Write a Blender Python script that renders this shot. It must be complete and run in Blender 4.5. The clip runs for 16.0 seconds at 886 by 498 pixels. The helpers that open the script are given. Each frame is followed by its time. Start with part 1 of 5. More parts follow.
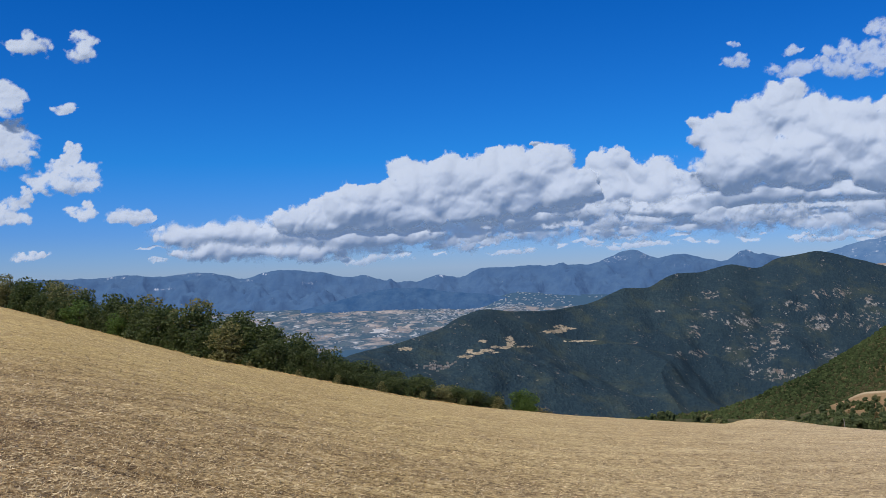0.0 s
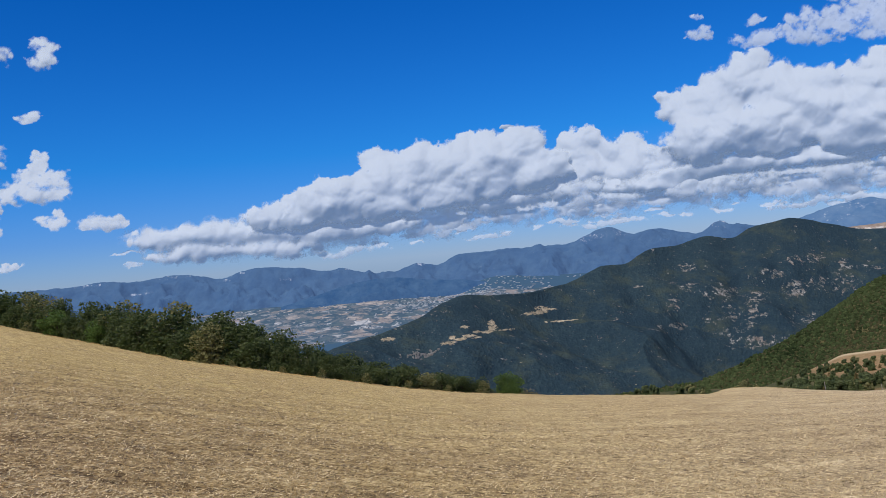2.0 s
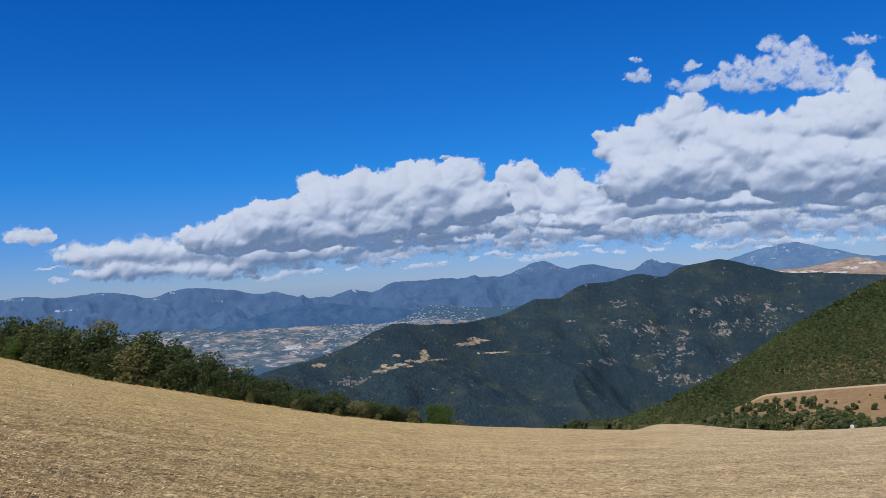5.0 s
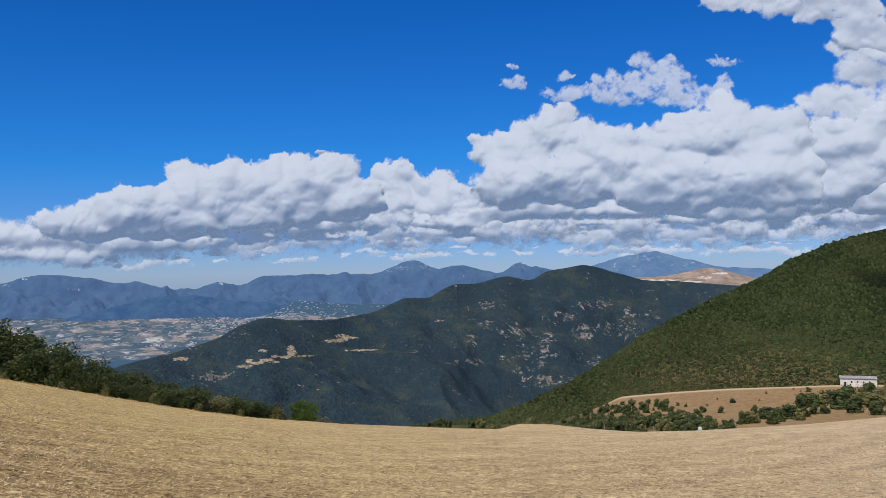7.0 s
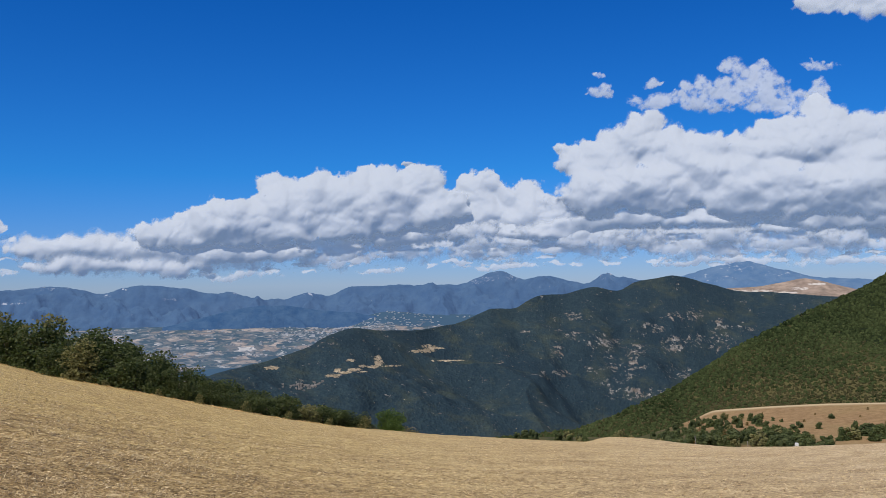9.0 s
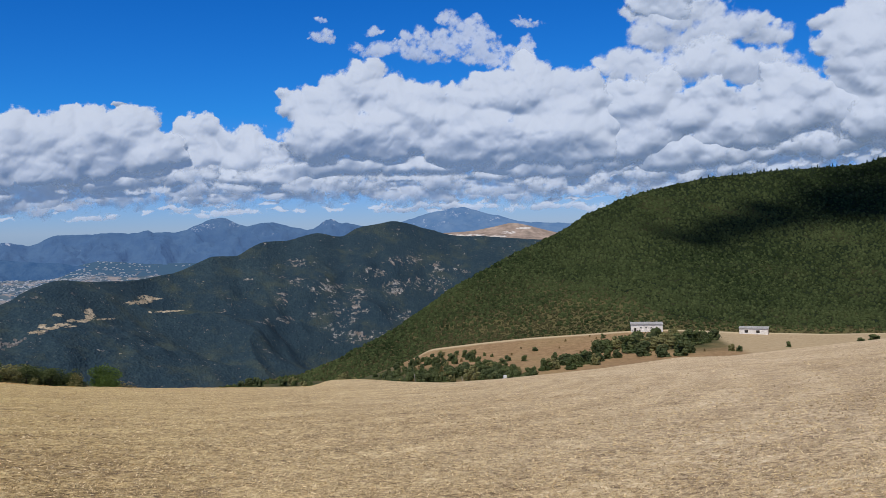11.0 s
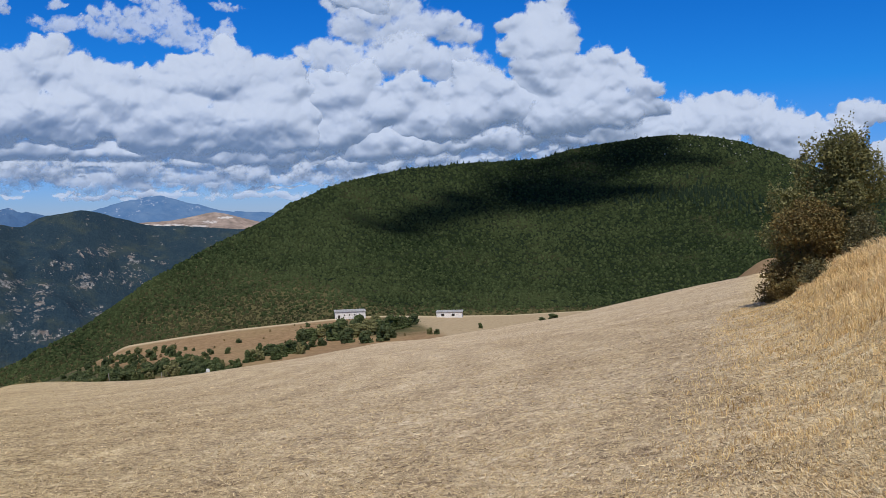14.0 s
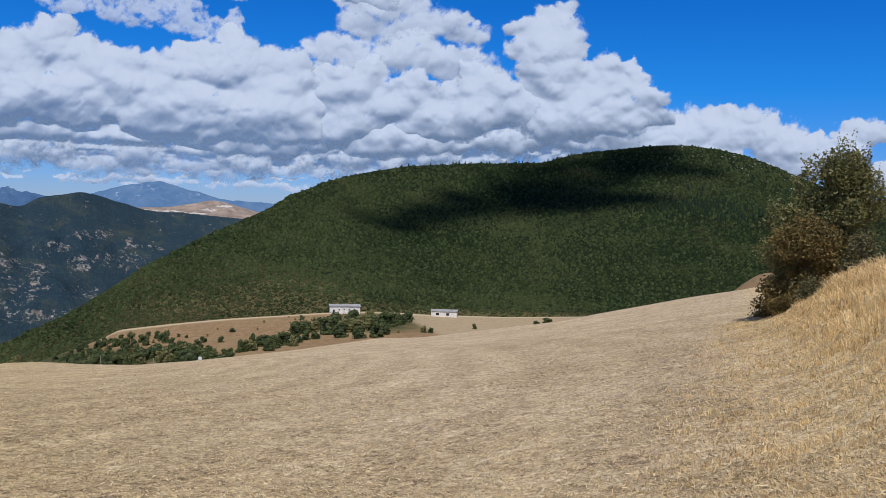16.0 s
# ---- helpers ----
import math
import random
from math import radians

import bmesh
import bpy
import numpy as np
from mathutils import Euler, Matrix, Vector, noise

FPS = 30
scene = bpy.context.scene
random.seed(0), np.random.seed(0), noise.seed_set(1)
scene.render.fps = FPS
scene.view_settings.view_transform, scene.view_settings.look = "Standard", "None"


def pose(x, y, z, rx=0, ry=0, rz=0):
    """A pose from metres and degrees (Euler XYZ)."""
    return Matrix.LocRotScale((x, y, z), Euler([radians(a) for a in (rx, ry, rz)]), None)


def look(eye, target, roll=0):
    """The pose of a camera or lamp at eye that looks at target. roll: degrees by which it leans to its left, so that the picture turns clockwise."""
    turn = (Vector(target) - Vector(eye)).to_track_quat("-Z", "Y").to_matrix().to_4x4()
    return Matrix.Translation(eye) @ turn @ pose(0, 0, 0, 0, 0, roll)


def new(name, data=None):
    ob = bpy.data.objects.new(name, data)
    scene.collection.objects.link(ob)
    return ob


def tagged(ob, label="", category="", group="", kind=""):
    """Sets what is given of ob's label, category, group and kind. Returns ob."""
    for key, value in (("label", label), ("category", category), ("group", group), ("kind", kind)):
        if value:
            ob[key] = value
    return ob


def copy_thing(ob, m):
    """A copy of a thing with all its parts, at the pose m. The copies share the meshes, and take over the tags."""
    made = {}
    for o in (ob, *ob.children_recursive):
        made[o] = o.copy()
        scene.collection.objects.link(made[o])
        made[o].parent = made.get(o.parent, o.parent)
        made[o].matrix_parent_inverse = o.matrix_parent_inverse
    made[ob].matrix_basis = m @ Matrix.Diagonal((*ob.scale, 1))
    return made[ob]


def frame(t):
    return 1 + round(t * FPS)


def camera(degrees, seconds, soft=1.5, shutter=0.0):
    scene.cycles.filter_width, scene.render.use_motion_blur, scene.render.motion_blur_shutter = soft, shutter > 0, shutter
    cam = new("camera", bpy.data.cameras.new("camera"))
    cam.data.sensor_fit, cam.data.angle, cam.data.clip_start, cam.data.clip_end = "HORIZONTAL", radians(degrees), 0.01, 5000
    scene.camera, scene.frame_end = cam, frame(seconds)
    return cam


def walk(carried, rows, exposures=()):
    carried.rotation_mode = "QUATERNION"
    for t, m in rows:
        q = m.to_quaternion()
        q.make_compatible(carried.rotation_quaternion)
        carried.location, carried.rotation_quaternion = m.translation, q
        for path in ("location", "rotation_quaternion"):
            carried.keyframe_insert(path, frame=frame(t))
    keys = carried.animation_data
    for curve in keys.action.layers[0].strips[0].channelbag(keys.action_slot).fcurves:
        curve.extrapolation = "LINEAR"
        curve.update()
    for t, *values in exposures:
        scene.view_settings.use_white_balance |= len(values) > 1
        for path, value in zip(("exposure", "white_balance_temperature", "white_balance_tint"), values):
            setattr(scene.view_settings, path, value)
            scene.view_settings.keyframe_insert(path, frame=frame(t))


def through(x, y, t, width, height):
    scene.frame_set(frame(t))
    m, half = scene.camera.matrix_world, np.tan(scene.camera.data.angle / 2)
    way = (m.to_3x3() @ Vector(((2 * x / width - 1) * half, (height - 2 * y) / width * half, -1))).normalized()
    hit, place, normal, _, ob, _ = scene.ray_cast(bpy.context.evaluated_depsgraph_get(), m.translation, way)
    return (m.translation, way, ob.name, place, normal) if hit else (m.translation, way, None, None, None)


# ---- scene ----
EYE = 1.65
cam = camera(52.0, 16.0, soft=0.45)
# seconds, turn to the left, tilt up, lean
PATH = [
    (0.0, -0.02, 1.18, -2.0),
    (0.5, 1.56, 0.41, -2.95),
    (1.0, 2.13, -0.16, -4.65),
    (1.5, -0.07, 0.21, -4.85),
    (2.0, -1.42, 0.31, -5.34),
    (2.5, -3.44, 1.47, -5.18),
    (3.0, -3.88, 1.68, -5.70),
    (3.2, -4.37, 1.32, -5.49),
    (5.3, -6.45, 2.10, -2.20),
    (5.5, -7.68, 3.64, -1.50),
    (6.0, -8.27, 5.11, -1.40),
    (6.5, -9.42, 4.44, -1.95),
    (7.0, -13.62, 1.39, -1.06),
    (7.5, -13.61, 1.57, -1.50),
    (8.0, -15.70, 4.35, -0.35),
    (8.2, -14.25, 4.35, -0.75),
    (9.9, -6.20, -1.20, -0.20),
    (10.3, -8.68, -1.88, -0.15),
    (10.5, -14.05, -1.66, -0.14),
    (11.0, -25.45, -1.63, -1.60),
    (11.5, -33.00, -0.57, 0.78),
    (12.0, -37.55, -0.52, -0.92),
    (12.5, -44.75, -1.35, -3.33),
    (13.0, -47.88, -3.60, -2.27),
    (13.5, -44.58, -3.58, -1.95),
    (14.0, -43.96, -2.81, -1.52),
    (14.5, -42.36, -2.40, -0.17),
    (15.0, -40.49, -3.34, -1.70),
    (15.5, -41.70, -3.09, -1.95),
    (16.0, -44.10, -2.86, 1.23),
]


def aim(yaw, tilt):
    a, e = radians(yaw), radians(tilt)
    return (-math.sin(a) * math.cos(e), math.cos(a) * math.cos(e), EYE + math.sin(e))


walk(cam, [(t, look((0, 0, EYE), aim(y, p), r)) for t, y, p, r in PATH],
     [(0.0, -0.06, 6180, 10), (3.0, -0.07, 6180, 10), (5.5, -0.06, 6300, 10), (8.0, -0.04, 6550, 10), (10.5, -0.08, 6350, 10), (12.5, -0.10, 6150, 10), (16.0, -0.11, 6050, 10)])

# ---- light: high sun behind and to the right, clear summer sky ----
SUN_AZ, SUN_EL = 221.0, 58.0
TO_SUN = Vector((math.cos(radians(SUN_EL)) * math.sin(radians(SUN_AZ)),
                 math.cos(radians(SUN_EL)) * math.cos(radians(SUN_AZ)), math.sin(radians(SUN_EL))))
world = bpy.data.worlds.new("sky")
scene.world = world
world.use_nodes = True
wn, wl = world.node_tree.nodes, world.node_tree.links
sky = wn.new("ShaderNodeTexSky")
sky.sky_type, sky.sun_disc = "NISHITA", False
sky.sun_elevation, sky.sun_rotation = radians(SUN_EL), radians(SUN_AZ)
sky.altitude, sky.air_density, sky.dust_density, sky.ozone_density = 900, 1.0, 0.2, 2.0
# sky tint: paler at the horizon, deepest midway, eased overhead to keep fill neutral
where = wn.new("ShaderNodeTexCoord")
split = wn.new("ShaderNodeSeparateXYZ")
deep = wn.new("ShaderNodeValToRGB")
bands = deep.color_ramp.elements
for place in (0.04, 0.11, 0.5, 0.7):
    bands.new(place)
for band, (place, tone) in zip(bands, ((0.0, (0.34, 0.49, 0.90)), (0.045, (0.21, 0.43, 0.94)), (0.12, (0.08, 0.44, 0.96)), (0.32, (0.028, 0.365, 0.93)), (0.62, (0.46, 0.66, 0.93)), (1.0, (0.66, 0.76, 0.90)))):
    band.position, band.color = place, (*tone, 1)
tinted = wn.new("ShaderNodeMix")
tinted.data_type, tinted.blend_type = "RGBA", "MULTIPLY"
tinted.inputs[0].default_value = 1.0
wl.new(where.outputs["Generated"], split.inputs[0])
wl.new(split.outputs[2], deep.inputs[0])
wl.new(sky.outputs[0], tinted.inputs[6])
wl.new(deep.outputs[0], tinted.inputs[7])
wl.new(tinted.outputs[2], wn["Background"].inputs[0])
wn["Background"].inputs[1].default_value = 0.115
sun = new("sun", bpy.data.lights.new("sun", "SUN"))
sun.data.energy, sun.data.angle, sun.data.color = 5.0, radians(0.53), (1.0, 0.95, 0.86)
sun.matrix_world = look(tuple(TO_SUN * 100), (0, 0, 0))


# ---- materials ----
class Mat:
    """A node material with a Principled surface, and short ways to add nodes."""

    def __init__(self, name, rough=0.9, spec=0.2):
        self.m = bpy.data.materials.new(name)
        self.m.use_nodes = True
        self.n, self.l = self.m.node_tree.nodes, self.m.node_tree.links
        self.b = self.n["Principled BSDF"]
        self.b.inputs["Roughness"].default_value = rough
        self.b.inputs["Specular IOR Level"].default_value = spec
        self.geo = self.n.new("ShaderNodeNewGeometry")

    def add(self, kind, **ins):
        nd = self.n.new("ShaderNode" + kind)
        for k, v in ins.items():
            self.put(nd.inputs[k.replace("_", " ")], v)
        return nd

    def put(self, socket, v):
        if isinstance(v, bpy.types.NodeSocket):
            self.l.new(v, socket)
        else:
            socket.default_value = v

    def pos(self, scale=(1, 1, 1), turn=0.0):
        mp = self.add("Mapping", Vector=self.geo.outputs["Position"])
        mp.inputs["Scale"].default_value = scale
        mp.inputs["Rotation"].default_value = (0, 0, radians(turn))
        return mp.outputs[0]

    def noise(self, scale, detail=4.0, rough=0.55, vec=None, warp=0.0):
        nd = self.add("TexNoise", Scale=scale, Detail=detail, Roughness=rough, Distortion=warp)
        self.l.new(vec or self.geo.outputs["Position"], nd.inputs["Vector"])
        return nd.outputs["Fac"]

    def voronoi(self, scale, out="Distance", vec=None, feature="F1"):
        nd = self.n.new("ShaderNodeTexVoronoi")
        nd.feature = feature
        nd.inputs["Scale"].default_value = scale
        self.l.new(vec or self.geo.outputs["Position"], nd.inputs["Vector"])
        return nd.outputs[out]

    def ramp(self, fac, stops, mode="LINEAR"):
        nd = self.n.new("ShaderNodeValToRGB")
        nd.color_ramp.interpolation = mode
        el = nd.color_ramp.elements
        while len(el) < len(stops):
            el.new(0.5)
        for e, (p, c) in zip(el, stops):
            e.position = p
            e.color = (*c, 1) if isinstance(c, tuple) else (c, c, c, 1)
        self.put(nd.inputs[0], fac)
        return nd.outputs[0]

    def mix(self, fac, a, b, blend="MIX"):
        nd = self.n.new("ShaderNodeMix")
        nd.data_type, nd.blend_type = "RGBA", blend
        for s, v in ((nd.inputs[0], fac), (nd.inputs[6], a), (nd.inputs[7], b)):
            self.put(s, (*v, 1) if isinstance(v, tuple) and len(v) == 3 else v)
        return nd.outputs[2]

    def math(self, op, a, b=0.0, c=0.0):
        nd = self.n.new("ShaderNodeMath")
        nd.operation = op
        for s, v in zip(nd.inputs, (a, b, c)):
            self.put(s, v)
        return nd.outputs[0]

    def attr(self, name):
        nd = self.n.new("ShaderNodeAttribute")
        nd.attribute_name = name
        return nd.outputs["Fac"]

    def bump(self, height, strength=0.5, dist=0.1):
        nd = self.add("Bump", Height=height, Strength=strength, Distance=dist)
        self.l.new(nd.outputs[0], self.b.inputs["Normal"])
        return self

    def colour(self, c):
        self.put(self.b.inputs["Base Color"], (*c, 1) if isinstance(c, tuple) else c)
        return self


def make_stubble():
    m = Mat("stubble", 0.85, 0.15)
    fine = m.noise(30.0, 4, 0.75, m.pos((1, 1, 0.3), 30))
    tuft = m.noise(9.0, 5, 0.72, m.pos((1, 1, 0.5), -20), 0.5)
    clump = m.noise(3.4, 5, 0.75, m.pos((1, 0.8, 0.5), -42), 0.4)
    mid = m.noise(0.6, 6, 0.75)
    big = m.noise(0.10, 4, 0.6)
    v = m.math("MULTIPLY_ADD", m.math("SUBTRACT", clump, 0.5), 0.7, tuft)
    v = m.math("MULTIPLY_ADD", m.math("SUBTRACT", fine, 0.5), 0.45, v)
    v = m.math("MULTIPLY_ADD", m.math("SUBTRACT", mid, 0.5), 0.3, v)
    v = m.math("MULTIPLY_ADD", m.math("SUBTRACT", m.attr("swath"), 0.5), 0.08, v)
    gold = m.ramp(v, [(0.28, (0.09, 0.056, 0.021)), (0.40, (0.29, 0.195, 0.072)), (0.52, (0.52, 0.368, 0.138)), (0.62, (0.68, 0.51, 0.215)), (0.74, (0.86, 0.69, 0.36))])
    pale = m.ramp(v, [(0.28, (0.16, 0.108, 0.064)), (0.40, (0.39, 0.28, 0.165)), (0.52, (0.58, 0.435, 0.262)), (0.62, (0.70, 0.545, 0.345)), (0.74, (0.88, 0.74, 0.52))])
    c = m.mix(m.attr("pale"), gold, pale)
    c = m.mix(m.ramp(big, [(0.40, 0.0), (0.62, 0.35)]), c, m.ramp(v, [(0.34, (0.12, 0.070, 0.030)), (0.52, (0.36, 0.235, 0.10)), (0.70, (0.60, 0.43, 0.21))]))
    c = m.mix(m.math("MULTIPLY", m.attr("ruddy"), 0.85), c, m.ramp(v, [(0.30, (0.06, 0.034, 0.016)), (0.44, (0.20, 0.122, 0.055)), (0.58, (0.40, 0.265, 0.13)), (0.72, (0.66, 0.49, 0.28))]))
    c = m.mix(m.attr("golden"), c, m.ramp(v, [(0.34, (0.32, 0.205, 0.09)), (0.52, (0.66, 0.475, 0.225)), (0.68, (0.84, 0.66, 0.36))]))
    m.colour(c).bump(v, 0.8, 0.08)
    return m.m


def make_pasture():
    m = Mat("dry_pasture", 0.95, 0.1)
    c = m.ramp(m.noise(0.35, 6, 0.7), [(0.3, (0.165, 0.10, 0.046)), (0.55, (0.26, 0.165, 0.083)), (0.75, (0.34, 0.23, 0.12))])
    c = m.mix(m.ramp(m.noise(0.03, 4, 0.6), [(0.45, 0.0), (0.7, 0.6)]), c, (0.26, 0.19, 0.085))
    c = m.mix(m.math("MULTIPLY", m.attr("green"), m.ramp(m.noise(0.12, 4), [(0.3, 0.6), (0.5, 1.0)])), c, m.ramp(m.noise(0.5, 5, 0.7), [(0.35, (0.038, 0.042, 0.017)), (0.65, (0.085, 0.08, 0.032))]))
    c = m.mix(m.attr("straw"), c, m.ramp(m.noise(0.6, 6, 0.75), [(0.3, (0.25, 0.18, 0.10)), (0.55, (0.40, 0.30, 0.175)), (0.75, (0.50, 0.39, 0.24))]))
    c = m.mix(m.attr("track"), c, (0.50, 0.39, 0.235))
    m.colour(c).bump(m.noise(1.2, 5, 0.7), 0.6, 0.5)
    return m.m


def make_woodland(name, low, mid, high, grain, patch, rock=True):
    """Closed forest seen from afar, with rock, scree and meadow where the ground carries them."""
    m = Mat(name, 0.95, 0.05)
    crowns = m.voronoi(1.0 / grain)
    fine = m.noise(1.6 / grain, 5, 0.7)
    c = m.ramp(fine, [(0.3, low), (0.52, mid), (0.74, high)])
    c = m.mix(m.ramp(m.noise(1.0 / patch, 5, 0.6), [(0.38, 0.0), (0.66, 0.55)]), c, high)
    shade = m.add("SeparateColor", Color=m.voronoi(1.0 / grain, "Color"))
    c = m.mix(m.math("MULTIPLY", shade.outputs[0], 0.7), c, low)
    c = m.mix(m.ramp(shade.outputs[1], [(0.93, 0.0), (0.95, 0.12)]), c, (high[0] * 1.7, high[1] * 1.5, high[2] * 1.3))
    c = m.mix(m.ramp(m.noise(0.35 / patch, 5, 0.6), [(0.4, 0.0), (0.6, 0.5)]), c, low)
    if rock:
        edge = m.noise(1.0 / (grain * 2.0), 6, 0.74, m.pos((1, 1, 0.7)))
        r = m.math("ADD", m.attr("rock"), m.math("MULTIPLY_ADD", edge, 4.2, -2.28))
        r = m.math("ADD", r, m.math("MULTIPLY_ADD", m.noise(1.0 / (grain * 6), 4, 0.65), 2.4, -1.22))
        rc = m.ramp(m.noise(1.0 / (grain * 1.9), 6, 0.72), [(0.36, (0.05, 0.055, 0.05)), (0.50, (0.14, 0.13, 0.12)), (0.68, (0.37, 0.345, 0.31))])
        rc = m.mix(m.ramp(m.noise(1.0 / (grain * 12), 3), [(0.5, 0.0), (0.64, 0.4)]), rc, (0.20, 0.145, 0.115))
        c = m.mix(m.ramp(m.noise(1.0 / (grain * 14), 6, 0.7), [(0.5, 0.0), (0.7, 0.6)]), c, (0.060, 0.068, 0.045))
        c = m.mix(m.ramp(r, [(0.46, 0.0), (0.62, 1.0)]), c, rc)
        e2 = m.noise(1.0 / (grain * 2.2), 6, 0.7, m.pos((1, 1, 3.5)))
        d = m.math("ADD", m.attr("meadow"), m.math("MULTIPLY_ADD", e2, 4.2, -2.35))
        dc = m.ramp(m.noise(1.0 / (grain * 2), 5, 0.7), [(0.35, (0.17, 0.135, 0.09)), (0.55, (0.32, 0.255, 0.175)), (0.72, (0.48, 0.40, 0.29))])
        c = m.mix(m.ramp(d, [(0.46, 0.0), (0.56, 1.0)]), c, dc)
    else:
        d = m.math("ADD", m.attr("meadow"), m.math("MULTIPLY_ADD", m.noise(0.02, 6, 0.7), 2.0, -1.0))
        c = m.mix(m.ramp(d, [(0.1, 0.0), (0.7, 0.9)]), c, (0.10, 0.088, 0.035))
    m.colour(c).bump(m.mix(0.5, crowns, fine), 1.0, grain * 0.6)
    return m.m


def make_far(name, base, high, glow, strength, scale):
    """Mountains many kilometres off; distance haze is put into their blue colour and glow."""
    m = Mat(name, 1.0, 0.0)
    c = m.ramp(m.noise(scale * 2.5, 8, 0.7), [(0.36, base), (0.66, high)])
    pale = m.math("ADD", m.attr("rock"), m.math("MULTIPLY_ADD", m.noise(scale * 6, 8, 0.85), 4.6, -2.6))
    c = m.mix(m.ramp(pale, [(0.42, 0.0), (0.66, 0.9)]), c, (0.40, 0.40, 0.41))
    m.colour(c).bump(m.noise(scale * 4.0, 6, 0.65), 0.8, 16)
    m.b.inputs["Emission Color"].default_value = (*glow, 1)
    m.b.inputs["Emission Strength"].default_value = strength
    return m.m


def make_plain(name, a, b, scale=3.0, rough=0.8, bump=0.3, spec=0.2, dist=0.02):
    m = Mat(name, rough, spec)
    c = m.ramp(m.noise(scale, 6, 0.65), [(0.32, a), (0.68, b)])
    c = m.mix(m.ramp(m.noise(scale * 0.17, 4), [(0.4, 0.0), (0.7, 0.4)]), c, a)
    m.colour(c).bump(m.noise(scale * 4, 5), bump, dist)
    return m.m


def make_bare():
    """Dry hill grass with pale scree where the ground carries it."""
    m = Mat("bare_hill_grass", 1.0, 0.0)
    c = m.ramp(m.noise(0.03, 6, 0.65), [(0.32, (0.14, 0.11, 0.092)), (0.68, (0.36, 0.275, 0.215))])
    c = m.mix(m.ramp(m.noise(0.012, 5, 0.7), [(0.45, 0.0), (0.65, 0.5)]), c, (0.20, 0.145, 0.12))
    pale = m.math("ADD", m.attr("rock"), m.math("MULTIPLY_ADD", m.noise(0.06, 7, 0.75), 3.0, -1.7))
    c = m.mix(m.ramp(pale, [(0.4, 0.0), (0.62, 0.85)]), c, (0.52, 0.475, 0.43))
    m.colour(c).bump(m.noise(0.12, 5), 0.5, 8)
    return m.m


def make_leaf(name, stops, scale=0.7, through=0.25, tint=(0.2, 0.3, 0.05), spec=0.12):
    """Leaves: each leaf its own shade, a patchy crown, a little light coming through."""
    m = Mat(name, 0.7, spec)
    isle = m.geo.outputs["Random Per Island"]
    c = m.ramp(isle, stops)
    c = m.mix(m.ramp(m.noise(scale, 3), [(0.35, 0.0), (0.7, 0.55)]), c, stops[-1][1])
    m.colour(c)
    tr = m.add("BsdfTranslucent")
    m.put(tr.inputs["Color"], m.mix(0.5, c, tint))
    mx = m.n.new("ShaderNodeMixShader")
    mx.inputs[0].default_value = through
    m.l.new(m.b.outputs[0], mx.inputs[1])
    m.l.new(tr.outputs[0], mx.inputs[2])
    m.l.new(mx.outputs[0], m.n["Material Output"].inputs["Surface"])
    return m.m


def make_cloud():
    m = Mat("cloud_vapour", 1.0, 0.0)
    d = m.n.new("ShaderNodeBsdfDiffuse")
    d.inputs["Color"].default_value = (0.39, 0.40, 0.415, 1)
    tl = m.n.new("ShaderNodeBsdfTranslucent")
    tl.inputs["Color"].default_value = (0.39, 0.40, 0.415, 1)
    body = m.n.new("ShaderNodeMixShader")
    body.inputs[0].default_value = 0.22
    # even bluish glow stands in for light scattered inside the cloud
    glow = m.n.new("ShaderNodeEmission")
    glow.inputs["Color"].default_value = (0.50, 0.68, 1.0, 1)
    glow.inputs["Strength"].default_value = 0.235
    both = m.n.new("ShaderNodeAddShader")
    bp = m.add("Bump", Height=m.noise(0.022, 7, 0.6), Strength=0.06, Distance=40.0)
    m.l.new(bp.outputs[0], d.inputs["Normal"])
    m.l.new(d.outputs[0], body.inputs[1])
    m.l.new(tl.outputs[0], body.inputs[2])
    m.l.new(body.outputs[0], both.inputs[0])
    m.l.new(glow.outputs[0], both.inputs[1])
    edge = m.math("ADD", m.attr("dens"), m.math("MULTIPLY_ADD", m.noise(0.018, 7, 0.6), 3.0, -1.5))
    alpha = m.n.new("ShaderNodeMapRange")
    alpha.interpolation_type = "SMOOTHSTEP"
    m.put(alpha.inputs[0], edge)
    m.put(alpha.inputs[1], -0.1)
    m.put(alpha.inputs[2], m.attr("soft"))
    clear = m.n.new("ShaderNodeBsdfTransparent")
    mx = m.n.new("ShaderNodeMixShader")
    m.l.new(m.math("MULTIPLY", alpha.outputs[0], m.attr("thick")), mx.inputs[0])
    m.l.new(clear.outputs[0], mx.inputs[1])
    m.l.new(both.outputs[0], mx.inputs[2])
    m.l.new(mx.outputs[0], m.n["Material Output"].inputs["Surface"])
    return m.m


